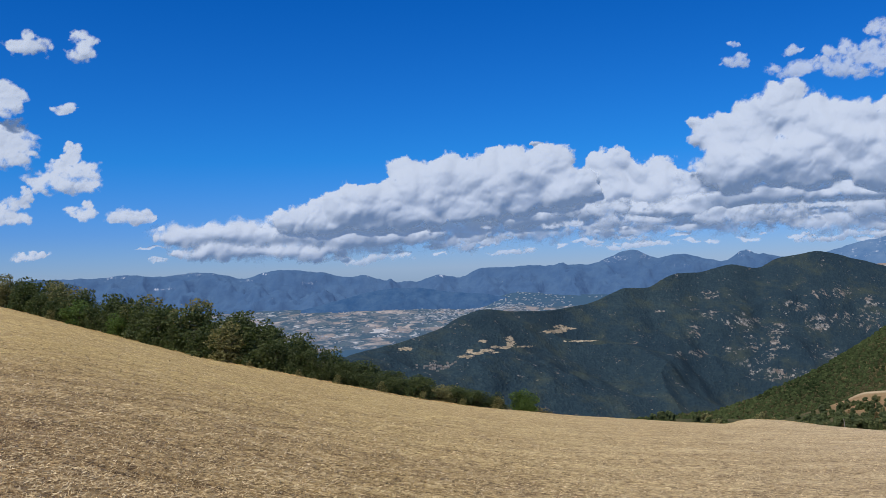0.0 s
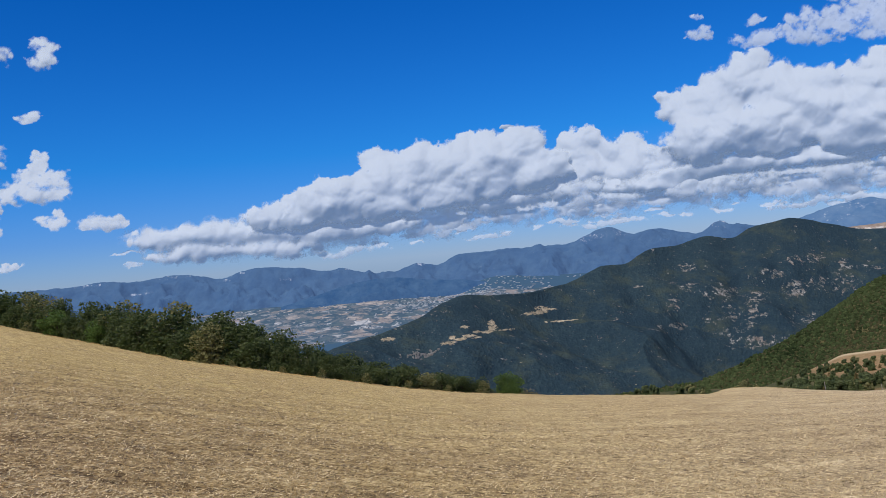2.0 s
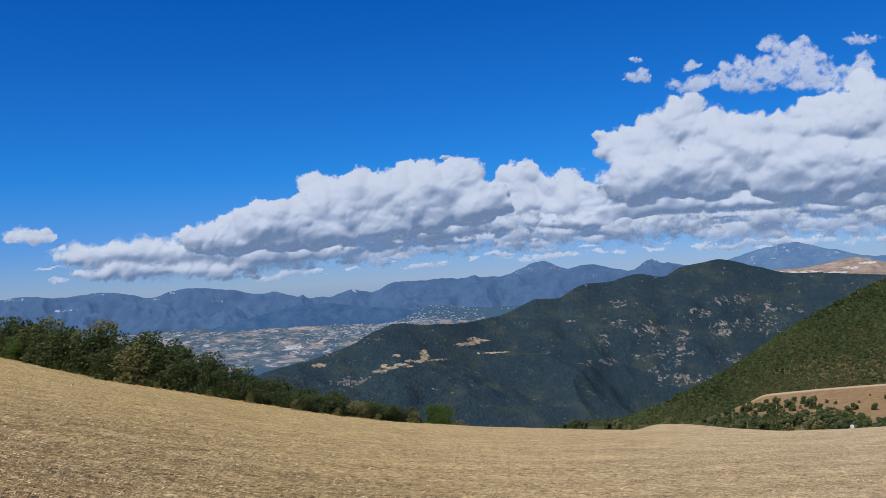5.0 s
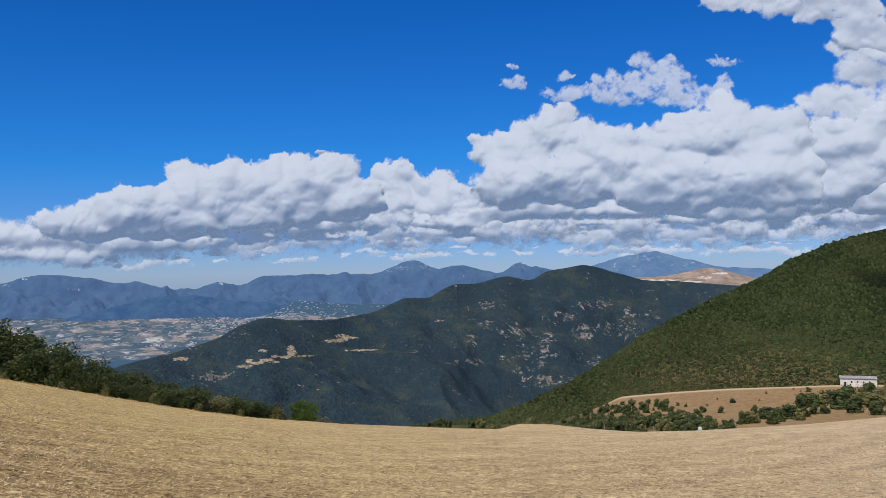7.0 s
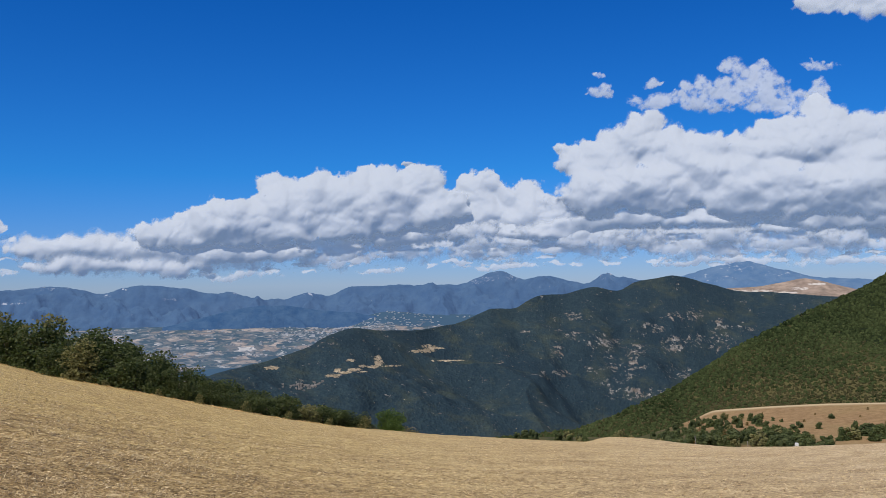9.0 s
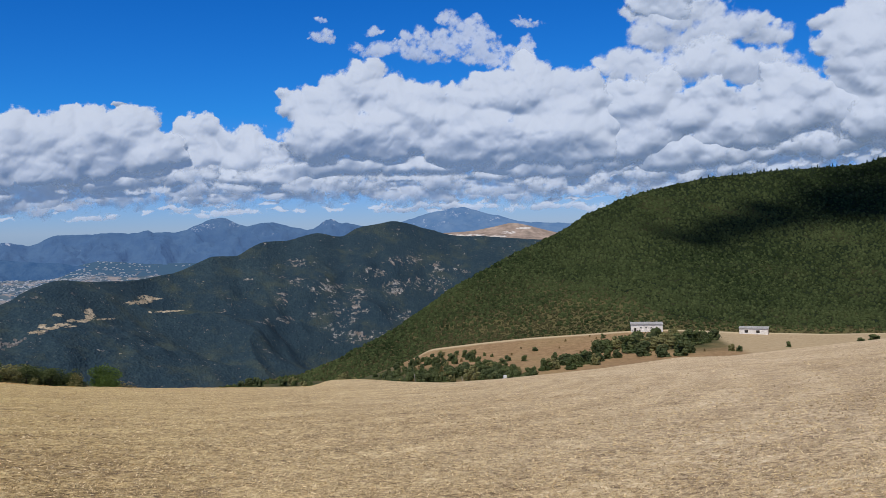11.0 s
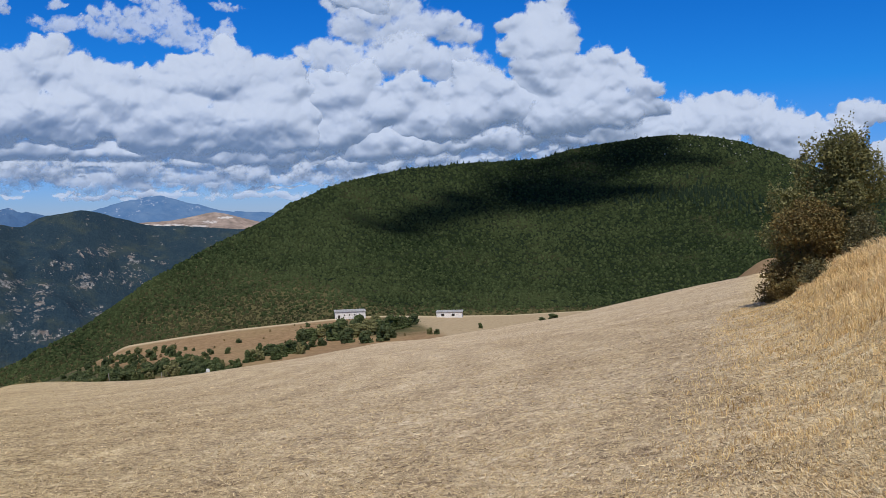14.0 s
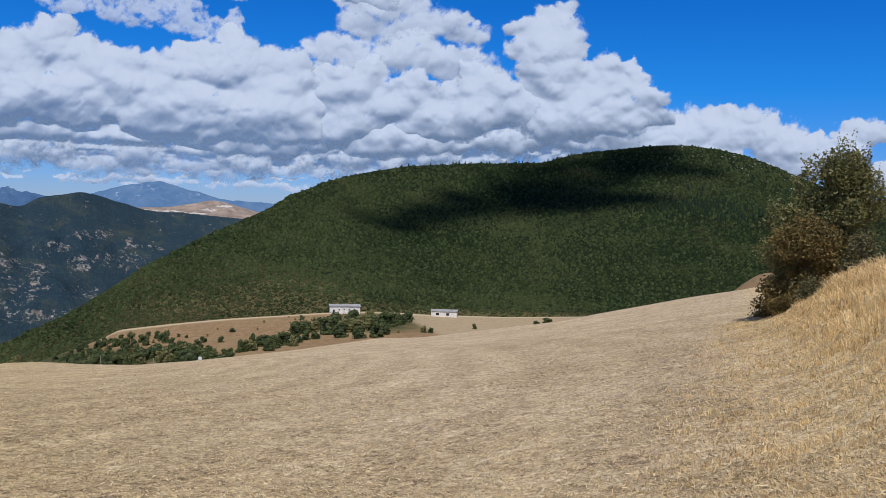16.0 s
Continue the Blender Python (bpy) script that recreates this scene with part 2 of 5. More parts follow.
def make_farmland():
    """The valley floor: a patchwork of small fields, hedges and roads."""
    m = Mat("valley_farmland", 1.0, 0.0)
    drift = m.n.new("ShaderNodeTexNoise")
    drift.inputs["Scale"].default_value, drift.inputs["Detail"].default_value = 1 / 55.0, 5
    m.l.new(m.geo.outputs["Position"], drift.inputs["Vector"])
    push = m.n.new("ShaderNodeVectorMath")
    push.operation = "MULTIPLY_ADD"
    m.l.new(drift.outputs["Color"], push.inputs[0])
    push.inputs[1].default_value = (60, 40, 0)
    m.l.new(m.pos((0.62, 0.21, 0.0), 9), push.inputs[2])
    v = push.outputs[0]
    plot = m.add("SeparateColor", Color=m.voronoi(1 / 21.0, "Color", v))
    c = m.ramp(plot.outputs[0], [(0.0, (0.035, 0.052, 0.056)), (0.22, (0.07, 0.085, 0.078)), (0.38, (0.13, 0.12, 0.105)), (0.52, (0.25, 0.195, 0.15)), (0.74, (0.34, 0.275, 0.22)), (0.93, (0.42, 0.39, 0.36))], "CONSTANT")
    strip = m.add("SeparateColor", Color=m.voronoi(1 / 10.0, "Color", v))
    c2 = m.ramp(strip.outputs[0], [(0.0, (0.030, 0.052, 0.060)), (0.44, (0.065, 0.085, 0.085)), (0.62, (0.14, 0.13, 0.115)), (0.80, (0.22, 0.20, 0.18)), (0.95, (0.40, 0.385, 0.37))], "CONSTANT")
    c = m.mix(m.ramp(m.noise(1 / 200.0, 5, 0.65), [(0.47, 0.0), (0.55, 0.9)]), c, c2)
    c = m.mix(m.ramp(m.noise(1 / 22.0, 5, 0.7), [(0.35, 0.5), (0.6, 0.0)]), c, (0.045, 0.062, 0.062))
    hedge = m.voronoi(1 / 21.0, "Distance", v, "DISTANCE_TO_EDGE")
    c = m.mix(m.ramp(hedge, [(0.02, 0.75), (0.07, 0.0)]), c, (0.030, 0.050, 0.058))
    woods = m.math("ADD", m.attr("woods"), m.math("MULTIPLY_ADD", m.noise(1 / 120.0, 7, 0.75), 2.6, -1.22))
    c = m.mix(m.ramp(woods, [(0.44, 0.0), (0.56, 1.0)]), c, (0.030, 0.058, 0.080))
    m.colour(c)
    # blue glow, and blue in the darker tones, put in for distance haze
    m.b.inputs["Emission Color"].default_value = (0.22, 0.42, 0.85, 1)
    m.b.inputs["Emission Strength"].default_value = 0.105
    return m.m


STUBBLE = make_stubble()
PASTURE = make_pasture()
HILL_FLOOR = make_woodland("hill_forest", (0.007, 0.012, 0.005), (0.013, 0.020, 0.007), (0.026, 0.034, 0.012), 2.2, 120, False)
# ridge greens blued and lightened: distance haze put into the base colour
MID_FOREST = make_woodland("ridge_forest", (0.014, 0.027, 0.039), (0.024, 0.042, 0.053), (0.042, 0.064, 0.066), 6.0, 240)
BARE = make_bare()
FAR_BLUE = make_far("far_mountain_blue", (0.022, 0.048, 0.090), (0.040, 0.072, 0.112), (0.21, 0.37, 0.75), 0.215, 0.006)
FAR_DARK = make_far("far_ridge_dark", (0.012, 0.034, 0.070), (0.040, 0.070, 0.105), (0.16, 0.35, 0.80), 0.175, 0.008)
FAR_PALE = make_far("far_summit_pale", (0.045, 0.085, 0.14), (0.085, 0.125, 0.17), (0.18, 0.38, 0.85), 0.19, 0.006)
FARM = make_farmland()
SCRUB = make_plain("scrub_earth", (0.05, 0.06, 0.025), (0.12, 0.10, 0.05), 0.05, 1.0, 0.5, 0.0, 1)
CLOUD = make_cloud()


# ---- shaping helpers ----
TABLE = np.random.RandomState(7).rand(256, 256)


def vnoise(x, y, seed=0):
    x, y = np.asarray(x, float) + seed * 17.31, np.asarray(y, float) + seed * 9.77
    i, j = np.floor(x).astype(int), np.floor(y).astype(int)
    u, v = x - i, y - j
    u, v = u * u * u * (u * (u * 6 - 15) + 10), v * v * v * (v * (v * 6 - 15) + 10)
    i0, i1, j0, j1 = i & 255, (i + 1) & 255, j & 255, (j + 1) & 255
    a = TABLE[i0, j0] * (1 - u) + TABLE[i1, j0] * u
    b = TABLE[i0, j1] * (1 - u) + TABLE[i1, j1] * u
    return (a * (1 - v) + b * v) * 2 - 1


def fbm(x, y, octaves=5, gain=0.5, seed=0):
    x, y = np.asarray(x, float), np.asarray(y, float)
    out, amp, norm = 0, 1.0, 0
    for k in range(octaves):
        out = out + amp * vnoise(x * 2**k, y * 2**k, seed + k)
        norm += amp
        amp *= gain
    return out / norm


def smooth(x, a, b):
    t = np.clip((np.asarray(x, float) - a) / (b - a), 0, 1)
    return t * t * (3 - 2 * t)


def line(az, pts):
    """A value along the azimuth from a few (azimuth, value) pairs, rounded off."""
    p = np.array(pts)
    az = np.asarray(az, float)
    return sum(np.interp(az + d, p[:, 0], p[:, 1]) for d in (-0.3, 0.0, 0.3)) / 3


def polar(az, r, z):
    a = np.radians(az)
    return np.stack([r * np.sin(a), r * np.cos(a), z], -1)


def mesh_of(name, verts, faces, mat, shade=True, attrs=None):
    """A mesh object from arrays of places and of equal-sided faces."""
    verts, faces = np.asarray(verts, np.float32), np.asarray(faces, np.int32)
    me = bpy.data.meshes.new(name)
    n = faces.shape[1]
    me.vertices.add(len(verts))
    me.vertices.foreach_set("co", verts.ravel())
    me.loops.add(faces.size)
    me.loops.foreach_set("vertex_index", faces.ravel())
    me.polygons.add(len(faces))
    me.polygons.foreach_set("loop_start", np.arange(0, faces.size, n, dtype=np.int32))
    me.polygons.foreach_set("use_smooth", np.full(len(faces), shade))
    for key, vals in (attrs or {}).items():
        at = me.attributes.new(key, "FLOAT", "POINT")
        at.data.foreach_set("value", np.asarray(vals, np.float32).ravel())
    me.update(calc_edges=True)
    me.validate()
    me.materials.append(mat)
    return new(name, me)


def grid_faces(rows, cols, closed=False):
    i, j = np.meshgrid(np.arange(rows - 1), np.arange(cols if closed else cols - 1), indexing="ij")
    k = (j + 1) % cols
    return np.stack([i * cols + j, i * cols + k, (i + 1) * cols + k, (i + 1) * cols + j], -1).reshape(-1, 4)[:, ::-1]


def part(name, bm, mat, parent=None, label=""):
    me = bpy.data.meshes.new(name)
    bm.to_mesh(me)
    bm.free()
    me.materials.append(mat)
    ob = new(name, me)
    if parent:
        ob.parent = parent
    if label:
        tagged(ob, label)
    return ob


# ---- the lie of the land: azimuth (degrees right of the first view), elevation seen from the eye ----
CREST_EL = [(-180, -3), (-60, 0.5), (-40, 0.2), (-26, -1.35), (-21.6, -2.83), (-18.5, -3.82), (-15.3, -4.9), (-11.9, -5.75), (-8.5, -6.6), (-5, -7.45),
            (-1.5, -8.2), (2, -8.8), (4.9, -9.1), (7.4, -9.38), (11, -9.62), (14.5, -9.82), (17, -9.9), (18, -9.58), (20, -9.6), (22.6, -9.85),
            (25.4, -10.0), (28.8, -9.85), (32.3, -9.55), (35.2, -9.25), (38, -8.85), (40, -8.55), (42.8, -8.45), (47.6, -7.79), (51.8, -7.15),
            (54, -6.61), (56.8, -5.98), (59.6, -5.33), (62.3, -4.8), (64, -4.4), (68, -3.9), (75, -3.4), (90, -3), (180, -3)]
CREST_R = [(-180, 120), (-60, 220), (-26, 190), (-15, 130), (-5, 115), (3, 125), (15, 140), (25, 170), (35, 200), (45, 235), (52, 250), (58, 190),
           (63, 130), (70, 110), (90, 110), (180, 120)]


def field_slope(az, r):
    """Broad and even underfoot, with the crest line's own ups and downs farther out."""
    az = np.asarray(az, float)
    rc = line(az, CREST_R)
    near = sum(np.interp(az + d, *np.array(CREST_EL).T) for d in np.linspace(-7, 7, 15)) / 15
    own = line(az, CREST_EL)
    el = near + (own - near) * smooth(np.asarray(r) / rc, 0.45, 0.97)
    return np.tan(np.radians(el)) + EYE / rc


def bank_side(x, y):
    """Metres to the right of the foot of the grass bank."""
    return (x - 2.09) * 0.462 - y * 0.887


def field_z(az, r):
    az, r = np.asarray(az, float), np.asarray(r, float)
    a = np.radians(az)
    x, y = r * np.sin(a), r * np.cos(a)
    z = field_slope(az, r) * r
    q = bank_side(x, y)
    bank = 1.45 * smooth(q, -0.8, 3.4) + 0.02 * np.clip(q, 0, 30)
    z = z + bank * smooth(x, 0.5, 5.0) * smooth(r, 90, 45)
    rc = line(az, CREST_R)
    fine = smooth(r, 1, 12) * (1 - smooth(r, rc * 0.75, rc))
    z = z + fine * (0.10 * fbm(x * 0.16, y * 0.16, 4, seed=3) + 0.05 * fbm(x * 0.9, y * 0.9, 3, seed=5))
    over = np.clip(r - rc, 0, None)
    return z - over * 0.16 * smooth(over, 0, 30)


def view_az(fine, a0=-34, a1=84, coarse=4.0):
    return np.concatenate([np.arange(a0, a1, fine), np.arange(a1, 360 + a0, coarse)])


def build_field():
    az = view_az(0.25)
    wrapped = np.where(az > 180, az - 360, az)
    t = np.concatenate([[0.0], np.geomspace(0.004, 1.0, 190), [1.03, 1.07, 1.12, 1.18, 1.27]])
    R = t[:, None] * line(wrapped, CREST_R)[None, :]
    A = np.broadcast_to(wrapped, R.shape)
    Z = field_z(A, R)
    x, y = R * np.sin(np.radians(A)), R * np.cos(np.radians(A))
    # lines that the reaper left, bending with the slope
    u = x * 0.42 - y * 0.91 + 0.0045 * (x * 0.9 + y * 0.4) ** 2 + 0.9 * fbm(x * 0.03, y * 0.03, 3, seed=8)
    swath = 0.5 + 0.5 * np.sin(u * 2 * np.pi / 3.4)
    swath = swath * (0.55 + 0.45 * fbm(x * 0.2, y * 0.2, 3, seed=11))
    ob = mesh_of("stubble_field", polar(A, R, Z).reshape(-1, 3), grid_faces(*R.shape, closed=True), STUBBLE, attrs={"swath": swath, "ruddy": (1 - smooth((x + 0.09 * y) / (R + 5), -0.28, 0.28)) * (1 - smooth(R, 6, 45)), "pale": smooth((0.96 * x - 0.284 * y) / (R + 5), -0.48, 0.48), "golden": smooth(bank_side(x, y), -2.2, 2.0) * smooth(x, 0.5, 4)})
    tagged(ob, "mown field of pale golden straw stubble sloping away", "field", kind="structure")


def build_ground():
    """The lowest sheet, under all the land, out to the horizon."""
    az = view_az(1.0)
    wrapped = np.where(az > 180, az - 360, az)
    r = np.array([0, 60, 110, 170, 240, 320, 420, 600, 900, 1400, 2100, 3000, 4000, 4900.0])
    drop = np.array([-14, -22, -34, -44, -56, -74, -100, -150, -230, -330, -380, -390, -390, -390.0])
    R = np.broadcast_to(r[:, None], (len(r), len(az)))
    Z = np.broadcast_to(drop[:, None], R.shape) + 8 * fbm(R * 0.01, wrapped[None, :] * 0.2, 3)
    ob = mesh_of("ground", polar(np.broadcast_to(wrapped, R.shape), R, Z).reshape(-1, 3), grid_faces(*R.shape, closed=True), SCRUB)
    tagged(ob, "dark scrubby ground running out below the hills", "ground", kind="structure")


class Land:
    """A hill or range between a foot line and a crest line, each given as (azimuth, elevation, distance)."""

    def __init__(self, crest, foot, a0, a1, bend=1.0, rough=0.0, scale=300.0, crest_rough=0.0, seed=1):
        self.c, self.f, self.a0, self.a1 = np.array(crest, float), np.array(foot, float), a0, a1
        self.bend, self.rough, self.scale, self.crest_rough, self.seed = bend, rough, scale, crest_rough, seed

    def at(self, az, v):
        az, v = np.asarray(az, float), np.asarray(v, float)
        ce, cr = line(az, self.c[:, :2]), line(az, self.c[:, ::2])
        fe, fr = line(az, self.f[:, :2]), line(az, self.f[:, ::2])
        ce = ce + self.crest_rough * fbm(az * 1.3, az * 0 + 0.5, 5, 0.6, self.seed)
        w = np.clip(v, 0, 1)
        r = fr + (cr - fr) * w
        el = fe + (ce - fe) * w**self.bend
        z = EYE + r * np.tan(np.radians(el))
        x, y = r * np.sin(np.radians(az)), r * np.cos(np.radians(az))
        n = fbm(x / self.scale, y / self.scale, 5, 0.5, self.seed + 20)
        ridge = 1 - 2 * np.abs(fbm(x / self.scale * 0.8, y / self.scale * 0.8, 4, 0.5, self.seed + 40))
        z = z + self.rough * (0.5 * n + 0.5 * (ridge - 0.6)) * np.sin(np.pi * w) ** 0.8
        back = np.clip(v - 1, 0, None)
        return polar(az, r + back * cr * 0.6, z - back * (90 + cr * 0.10))

    def build(self, name, mat, step, rows, label, category, masks=None):
        az = np.arange(self.a0, self.a1 + step, step)
        v = np.concatenate([np.linspace(0, 1, rows), [1.03, 1.12, 1.3]])
        A, V = np.meshgrid(az, v)
        p = self.at(A, V)
        at = {"rock": np.zeros(A.shape), "meadow": np.zeros(A.shape)}
        if masks:
            el = np.degrees(np.arctan2(p[..., 2] - EYE, np.hypot(p[..., 0], p[..., 1])))
            at.update(masks(A, el, V))
        ob = mesh_of(name, p.reshape(-1, 3), grid_faces(*A.shape), mat, attrs=at)
        return tagged(ob, label, category, kind="structure")


def spots(A, E, rows):
    """1 within the given ovals (azimuth, elevation, half width, half height), falling to 0 outside."""
    out = np.zeros(A.shape)
    for a, e, w, h in rows:
        d = ((A - a) / w) ** 2 + ((E - e) / h) ** 2
        out = np.maximum(out, np.clip(1.25 - 0.6 * d, 0, 1))
    return out


HILL = Land([(8, -10.2, 420), (11, -9.7, 450), (16.6, -9.1, 520), (18.4, -8.4, 560), (21.7, -6.9, 620), (23.5, -5.85, 680), (26.2, -4.0, 780), (29.8, -2.1, 900),
             (33, -0.65, 1010), (34.6, 0.35, 1060), (37, 1.3, 1150), (39.4, 1.9, 1230), (41.5, 2.25, 1290), (45, 2.5, 1370), (47.9, 2.6, 1420),
             (50.4, 2.7, 1450), (52.2, 3.25, 1490), (54.3, 3.5, 1500), (56.4, 3.75, 1520), (58.5, 3.87, 1530), (60.8, 3.6, 1520), (62.5, 3.2, 1500),
             (64.5, 2.4, 1480), (66, 1.7, 1460), (69, 0.5, 1420), (72, -0.6, 1380), (84, -3, 1300)],
            [(8, -12, 300), (16, -11.2, 340), (21, -10.2, 400), (23.5, -8.6, 455), (24.6, -7.95, 470), (27.5, -7.65, 475), (30.8, -7.38, 478), (34.1, -7.18, 480), (36.6, -7.0, 482),
             (39, -6.9, 486), (41.1, -6.92, 490), (43.2, -7.0, 495), (48.2, -7.05, 510), (53, -6.85, 520), (58, -6.6, 540), (64, -6.0, 560), (84, -5, 600)],
            8, 84, 1.0, 16, 170, 0.05, 3)
# the hill stands close: its slope is steep
HILL.c[:, 2] = 420 + (HILL.c[:, 2] - 420) * 0.5
RIDGE = Land([(-9, -6.2, 1700), (-6, -5.3, 1850), (-4.8, -5.0, 1900), (-3.4, -4.68, 1950), (-1.6, -4.22, 2020), (-0.3, -3.8, 2080), (0.8, -3.2, 2120), (2.5, -2.76, 2180), (3.9, -2.88, 2230), (6.3, -2.88, 2320),
              (7.5, -2.71, 2380), (9.2, -2.45, 2440), (11.2, -1.68, 2520), (12.7, -1.65, 2580), (14.1, -0.9, 2650), (15.9, -0.82, 2720), (17.6, -0.4, 2780),
              (19.0, -0.65, 2820), (20.2, -0.12, 2860), (21.2, 0.0, 2880), (22.3, 0.18, 2900), (23.1, 0.05, 2920), (24.5, -0.35, 2940), (26, -0.75, 2960), (28.7, -0.98, 2980), (32, -1.3, 2960), (38, -2.2, 2900)],
             [(-9, -9, 1050), (0, -12, 1000), (10, -12.5, 980), (20, -12, 1000), (30, -10, 1100), (38, -9, 1200)],
             -9, 38, 1.0, 110, 300, 0.06, 9)
# steep flanks: the foot lies well out
RIDGE.f = np.array([(a, -11.5, r * 0.7) for a, e, r in RIDGE.c[::3]] + [(38, -11.5, 2030)])
FAR = Land([(-34, -0.5, 4300), (-26, -0.2, 4300), (-24.3, 0.03, 4300), (-22.8, 0.05, 4300), (-21.1, 0.06, 4300), (-19.5, 0.18, 4300), (-18.3, 0.08, 4300), (-16.8, 0.07, 4300), (-15.3, 0.2, 4300), (-14, 0.06, 4300),
            (-12.4, -0.15, 4300), (-10.9, 0.12, 4300), (-9.1, 0.05, 4300), (-7.4, -0.08, 4300), (-6.4, -0.36, 4300), (-5.2, -0.32, 4300), (-3.6, -0.6, 4300), (-2, -0.85, 4300), (-0.3, -0.43, 4300),
            (1.1, -0.6, 4300), (2.4, -0.12, 4300), (4.1, -0.1, 4300), (7.6, -0.04, 4300), (9.5, 0.0, 4300), (10.6, 0.37, 4300), (11.9, 0.63, 4300), (13, 0.2, 4300), (14.6, 0.32, 4300),
            (16.5, 0.03, 4300), (17.1, -0.12, 4300), (18.4, 0.38, 4300), (19.3, 0.02, 4300), (20.3, -0.06, 4300), (24, -0.4, 4300)],
           [(-34, -3.2, 3750), (-12, -3.1, 3750), (-4, -3.1, 3750), (2, -2.9, 3750), (4.5, -2.5, 3850), (9, -2.7, 3850), (14, -3.0, 3800), (24, -3.2, 3800)],
           -34, 24, 1.15, 210, 170, 0.12, 14)
FAR_FRONT = Land([(-9, -2.4, 3720), (-7, -1.9, 3720), (-4.5, -1.35, 3720), (-3, -1.15, 3720), (-1.5, -1.2, 3720), (0.2, -1.5, 3720), (2.5, -1.75, 3720), (4.5, -2.1, 3720), (6, -2.4, 3720)],
                 [(-9, -3.6, 3520), (6, -3.5, 3520)], -9, 6, 1.0, 70, 150, 0.08, 17)
SUMMIT = Land([(20, -0.8, 4100), (22.9, 0.1, 4100), (24.7, 0.58, 4100), (25.8, 0.72, 4100), (26.7, 0.85, 4100), (28.7, 0.42, 4100), (30.7, 0.0, 4100), (32, -0.14, 4100), (33.6, -0.28, 4100), (36, -0.6, 4100), (40, -1, 4100)],
              [(20, -2.4, 3500), (40, -2.4, 3500)], 20, 40, 1.0, 90, 260, 0.10, 23)
BARE_HILL = Land([(24.2, -0.75, 3300), (25.5, -0.62, 3300), (27.4, -0.55, 3300), (28.8, -0.3, 3300), (29.9, -0.07, 3300), (30.8, -0.28, 3300), (31.7, -0.55, 3300), (32.7, -0.78, 3300), (34.5, -1.2, 3300)],
                 [(24.2, -0.95, 3150), (28, -1.6, 3050), (34.5, -1.6, 3050)], 24.2, 34.5, 1.0, 10, 140, 0.02, 29)
EAST_WOOD = Land([(62, -6.5, 760), (65, -3.0, 860), (67.5, -0.6, 890), (69.8, 0.7, 880), (71.6, 0.95, 860), (73.9, 1.35, 850), (78, 1.8, 850), (90, 1.5, 850)],
                 [(62, -7.5, 560), (66, -4.5, 560), (72, -3.4, 540), (90, -3.0, 540)], 62, 90, 1.0, 10, 200, 0.03, 33)


def sharpen(land, much):
    """Stand the peaks and saddles of a crest line out from its general run."""
    el = land.c[:, 1].copy()
    run = np.convolve(np.pad(el, 2, mode="edge"), np.ones(5) / 5, mode="valid")
    land.c[:, 1] = el + much * (el - run)


sharpen(FAR, 0.55)
sharpen(RIDGE, 0.35)
sharpen(SUMMIT, 0.5)


def ridge_masks(A, E, V):
    rock = spots(A, E, [(24.4, -3.8, 1.4, 0.5), (22.4, -4.0, 0.8, 0.5), (20.8, -3.0, 1.1, 0.35), (23.0, -2.3, 1.2, 0.3), (18.1, -3.95, 1.0, 0.5), (16.4, -3.4, 0.8, 0.3),
                        (19.4, -5.2, 1.2, 0.6), (17.7, -5.5, 0.8, 0.25), (15.2, -4.4, 0.4, 0.5), (19.8, -6.8, 1.7, 0.45), (22.5, -5.7, 0.9, 0.4), (14.8, -5.8, 0.9, 0.3),
                        (16.1, -2.2, 0.8, 0.25), (26.6, -2.9, 0.5, 0.35), (18.5, -6.2, 1.0, 0.5), (20.0, -4.3, 0.7, 0.4)]) * 0.5
    rock = np.maximum(rock, spots(A, E, [(25.1, -2.8, 0.3, 0.4), (13.2, -3.1, 0.3, 0.07), (22.5, -4.1, 0.4, 0.3)]) * 0.72)
    meadow = spots(A, E, [(a, e, w * 0.9, h * 1.7) for a, e, w, h in [(6.9, -4.22, 0.75, 0.07), (7.6, -4.06, 0.6, 0.05), (7.2, -3.92, 0.45, 0.05), (1.2, -5.62, 0.55, 0.07), (1.9, -5.42, 0.5, 0.06), (1.5, -5.25, 0.3, 0.05), (2.5, -5.28, 0.5, 0.06),
                          (3.0, -5.42, 0.4, 0.04), (3.1, -5.08, 0.35, 0.05), (4.0, -4.62, 0.25, 0.1), (4.1, -4.88, 0.3, 0.12), (3.7, -5.12, 0.5, 0.05), (4.9, -5.1, 0.6, 0.03), (2.3, -4.7, 0.3, 0.06),
                          (-2.5, -5.0, 0.5, 0.08), (8.4, -4.85, 1.2, 0.03)]]) * 1.1
    return {"rock": rock, "meadow": meadow}


def far_masks(A, E, V):
    rock = spots(A, E, [(11.9, 0.5, 0.9, 0.25), (11.0, 0.2, 0.8, 0.2), (18.4, 0.25, 0.7, 0.25), (-0.2, -0.5, 0.5, 0.12), (14.8, -0.35, 0.5, 0.07), (-15.5, 0.1, 1.2, 0.1), (-8.5, -0.65, 0.8, 0.1),
                        (-17, -0.7, 1.0, 0.1), (-12.2, -0.4, 0.4, 0.1), (-20, 0.05, 1.0, 0.1), (-5.0, -0.4, 0.5, 0.08), (12.6, 0.3, 0.8, 0.2), (10.4, 0.1, 0.6, 0.2), (-10.9, 0.0, 0.7, 0.08), (-2.6, -0.7, 0.5, 0.06)]) * 0.54
    return {"rock": rock}


def summit_masks(A, E, V):
    return {"rock": spots(A, E, [(26.7, 0.6, 1.6, 0.3), (24.8, 0.1, 1.2, 0.3), (28.4, 0.2, 1.2, 0.2)]) * 0.42}


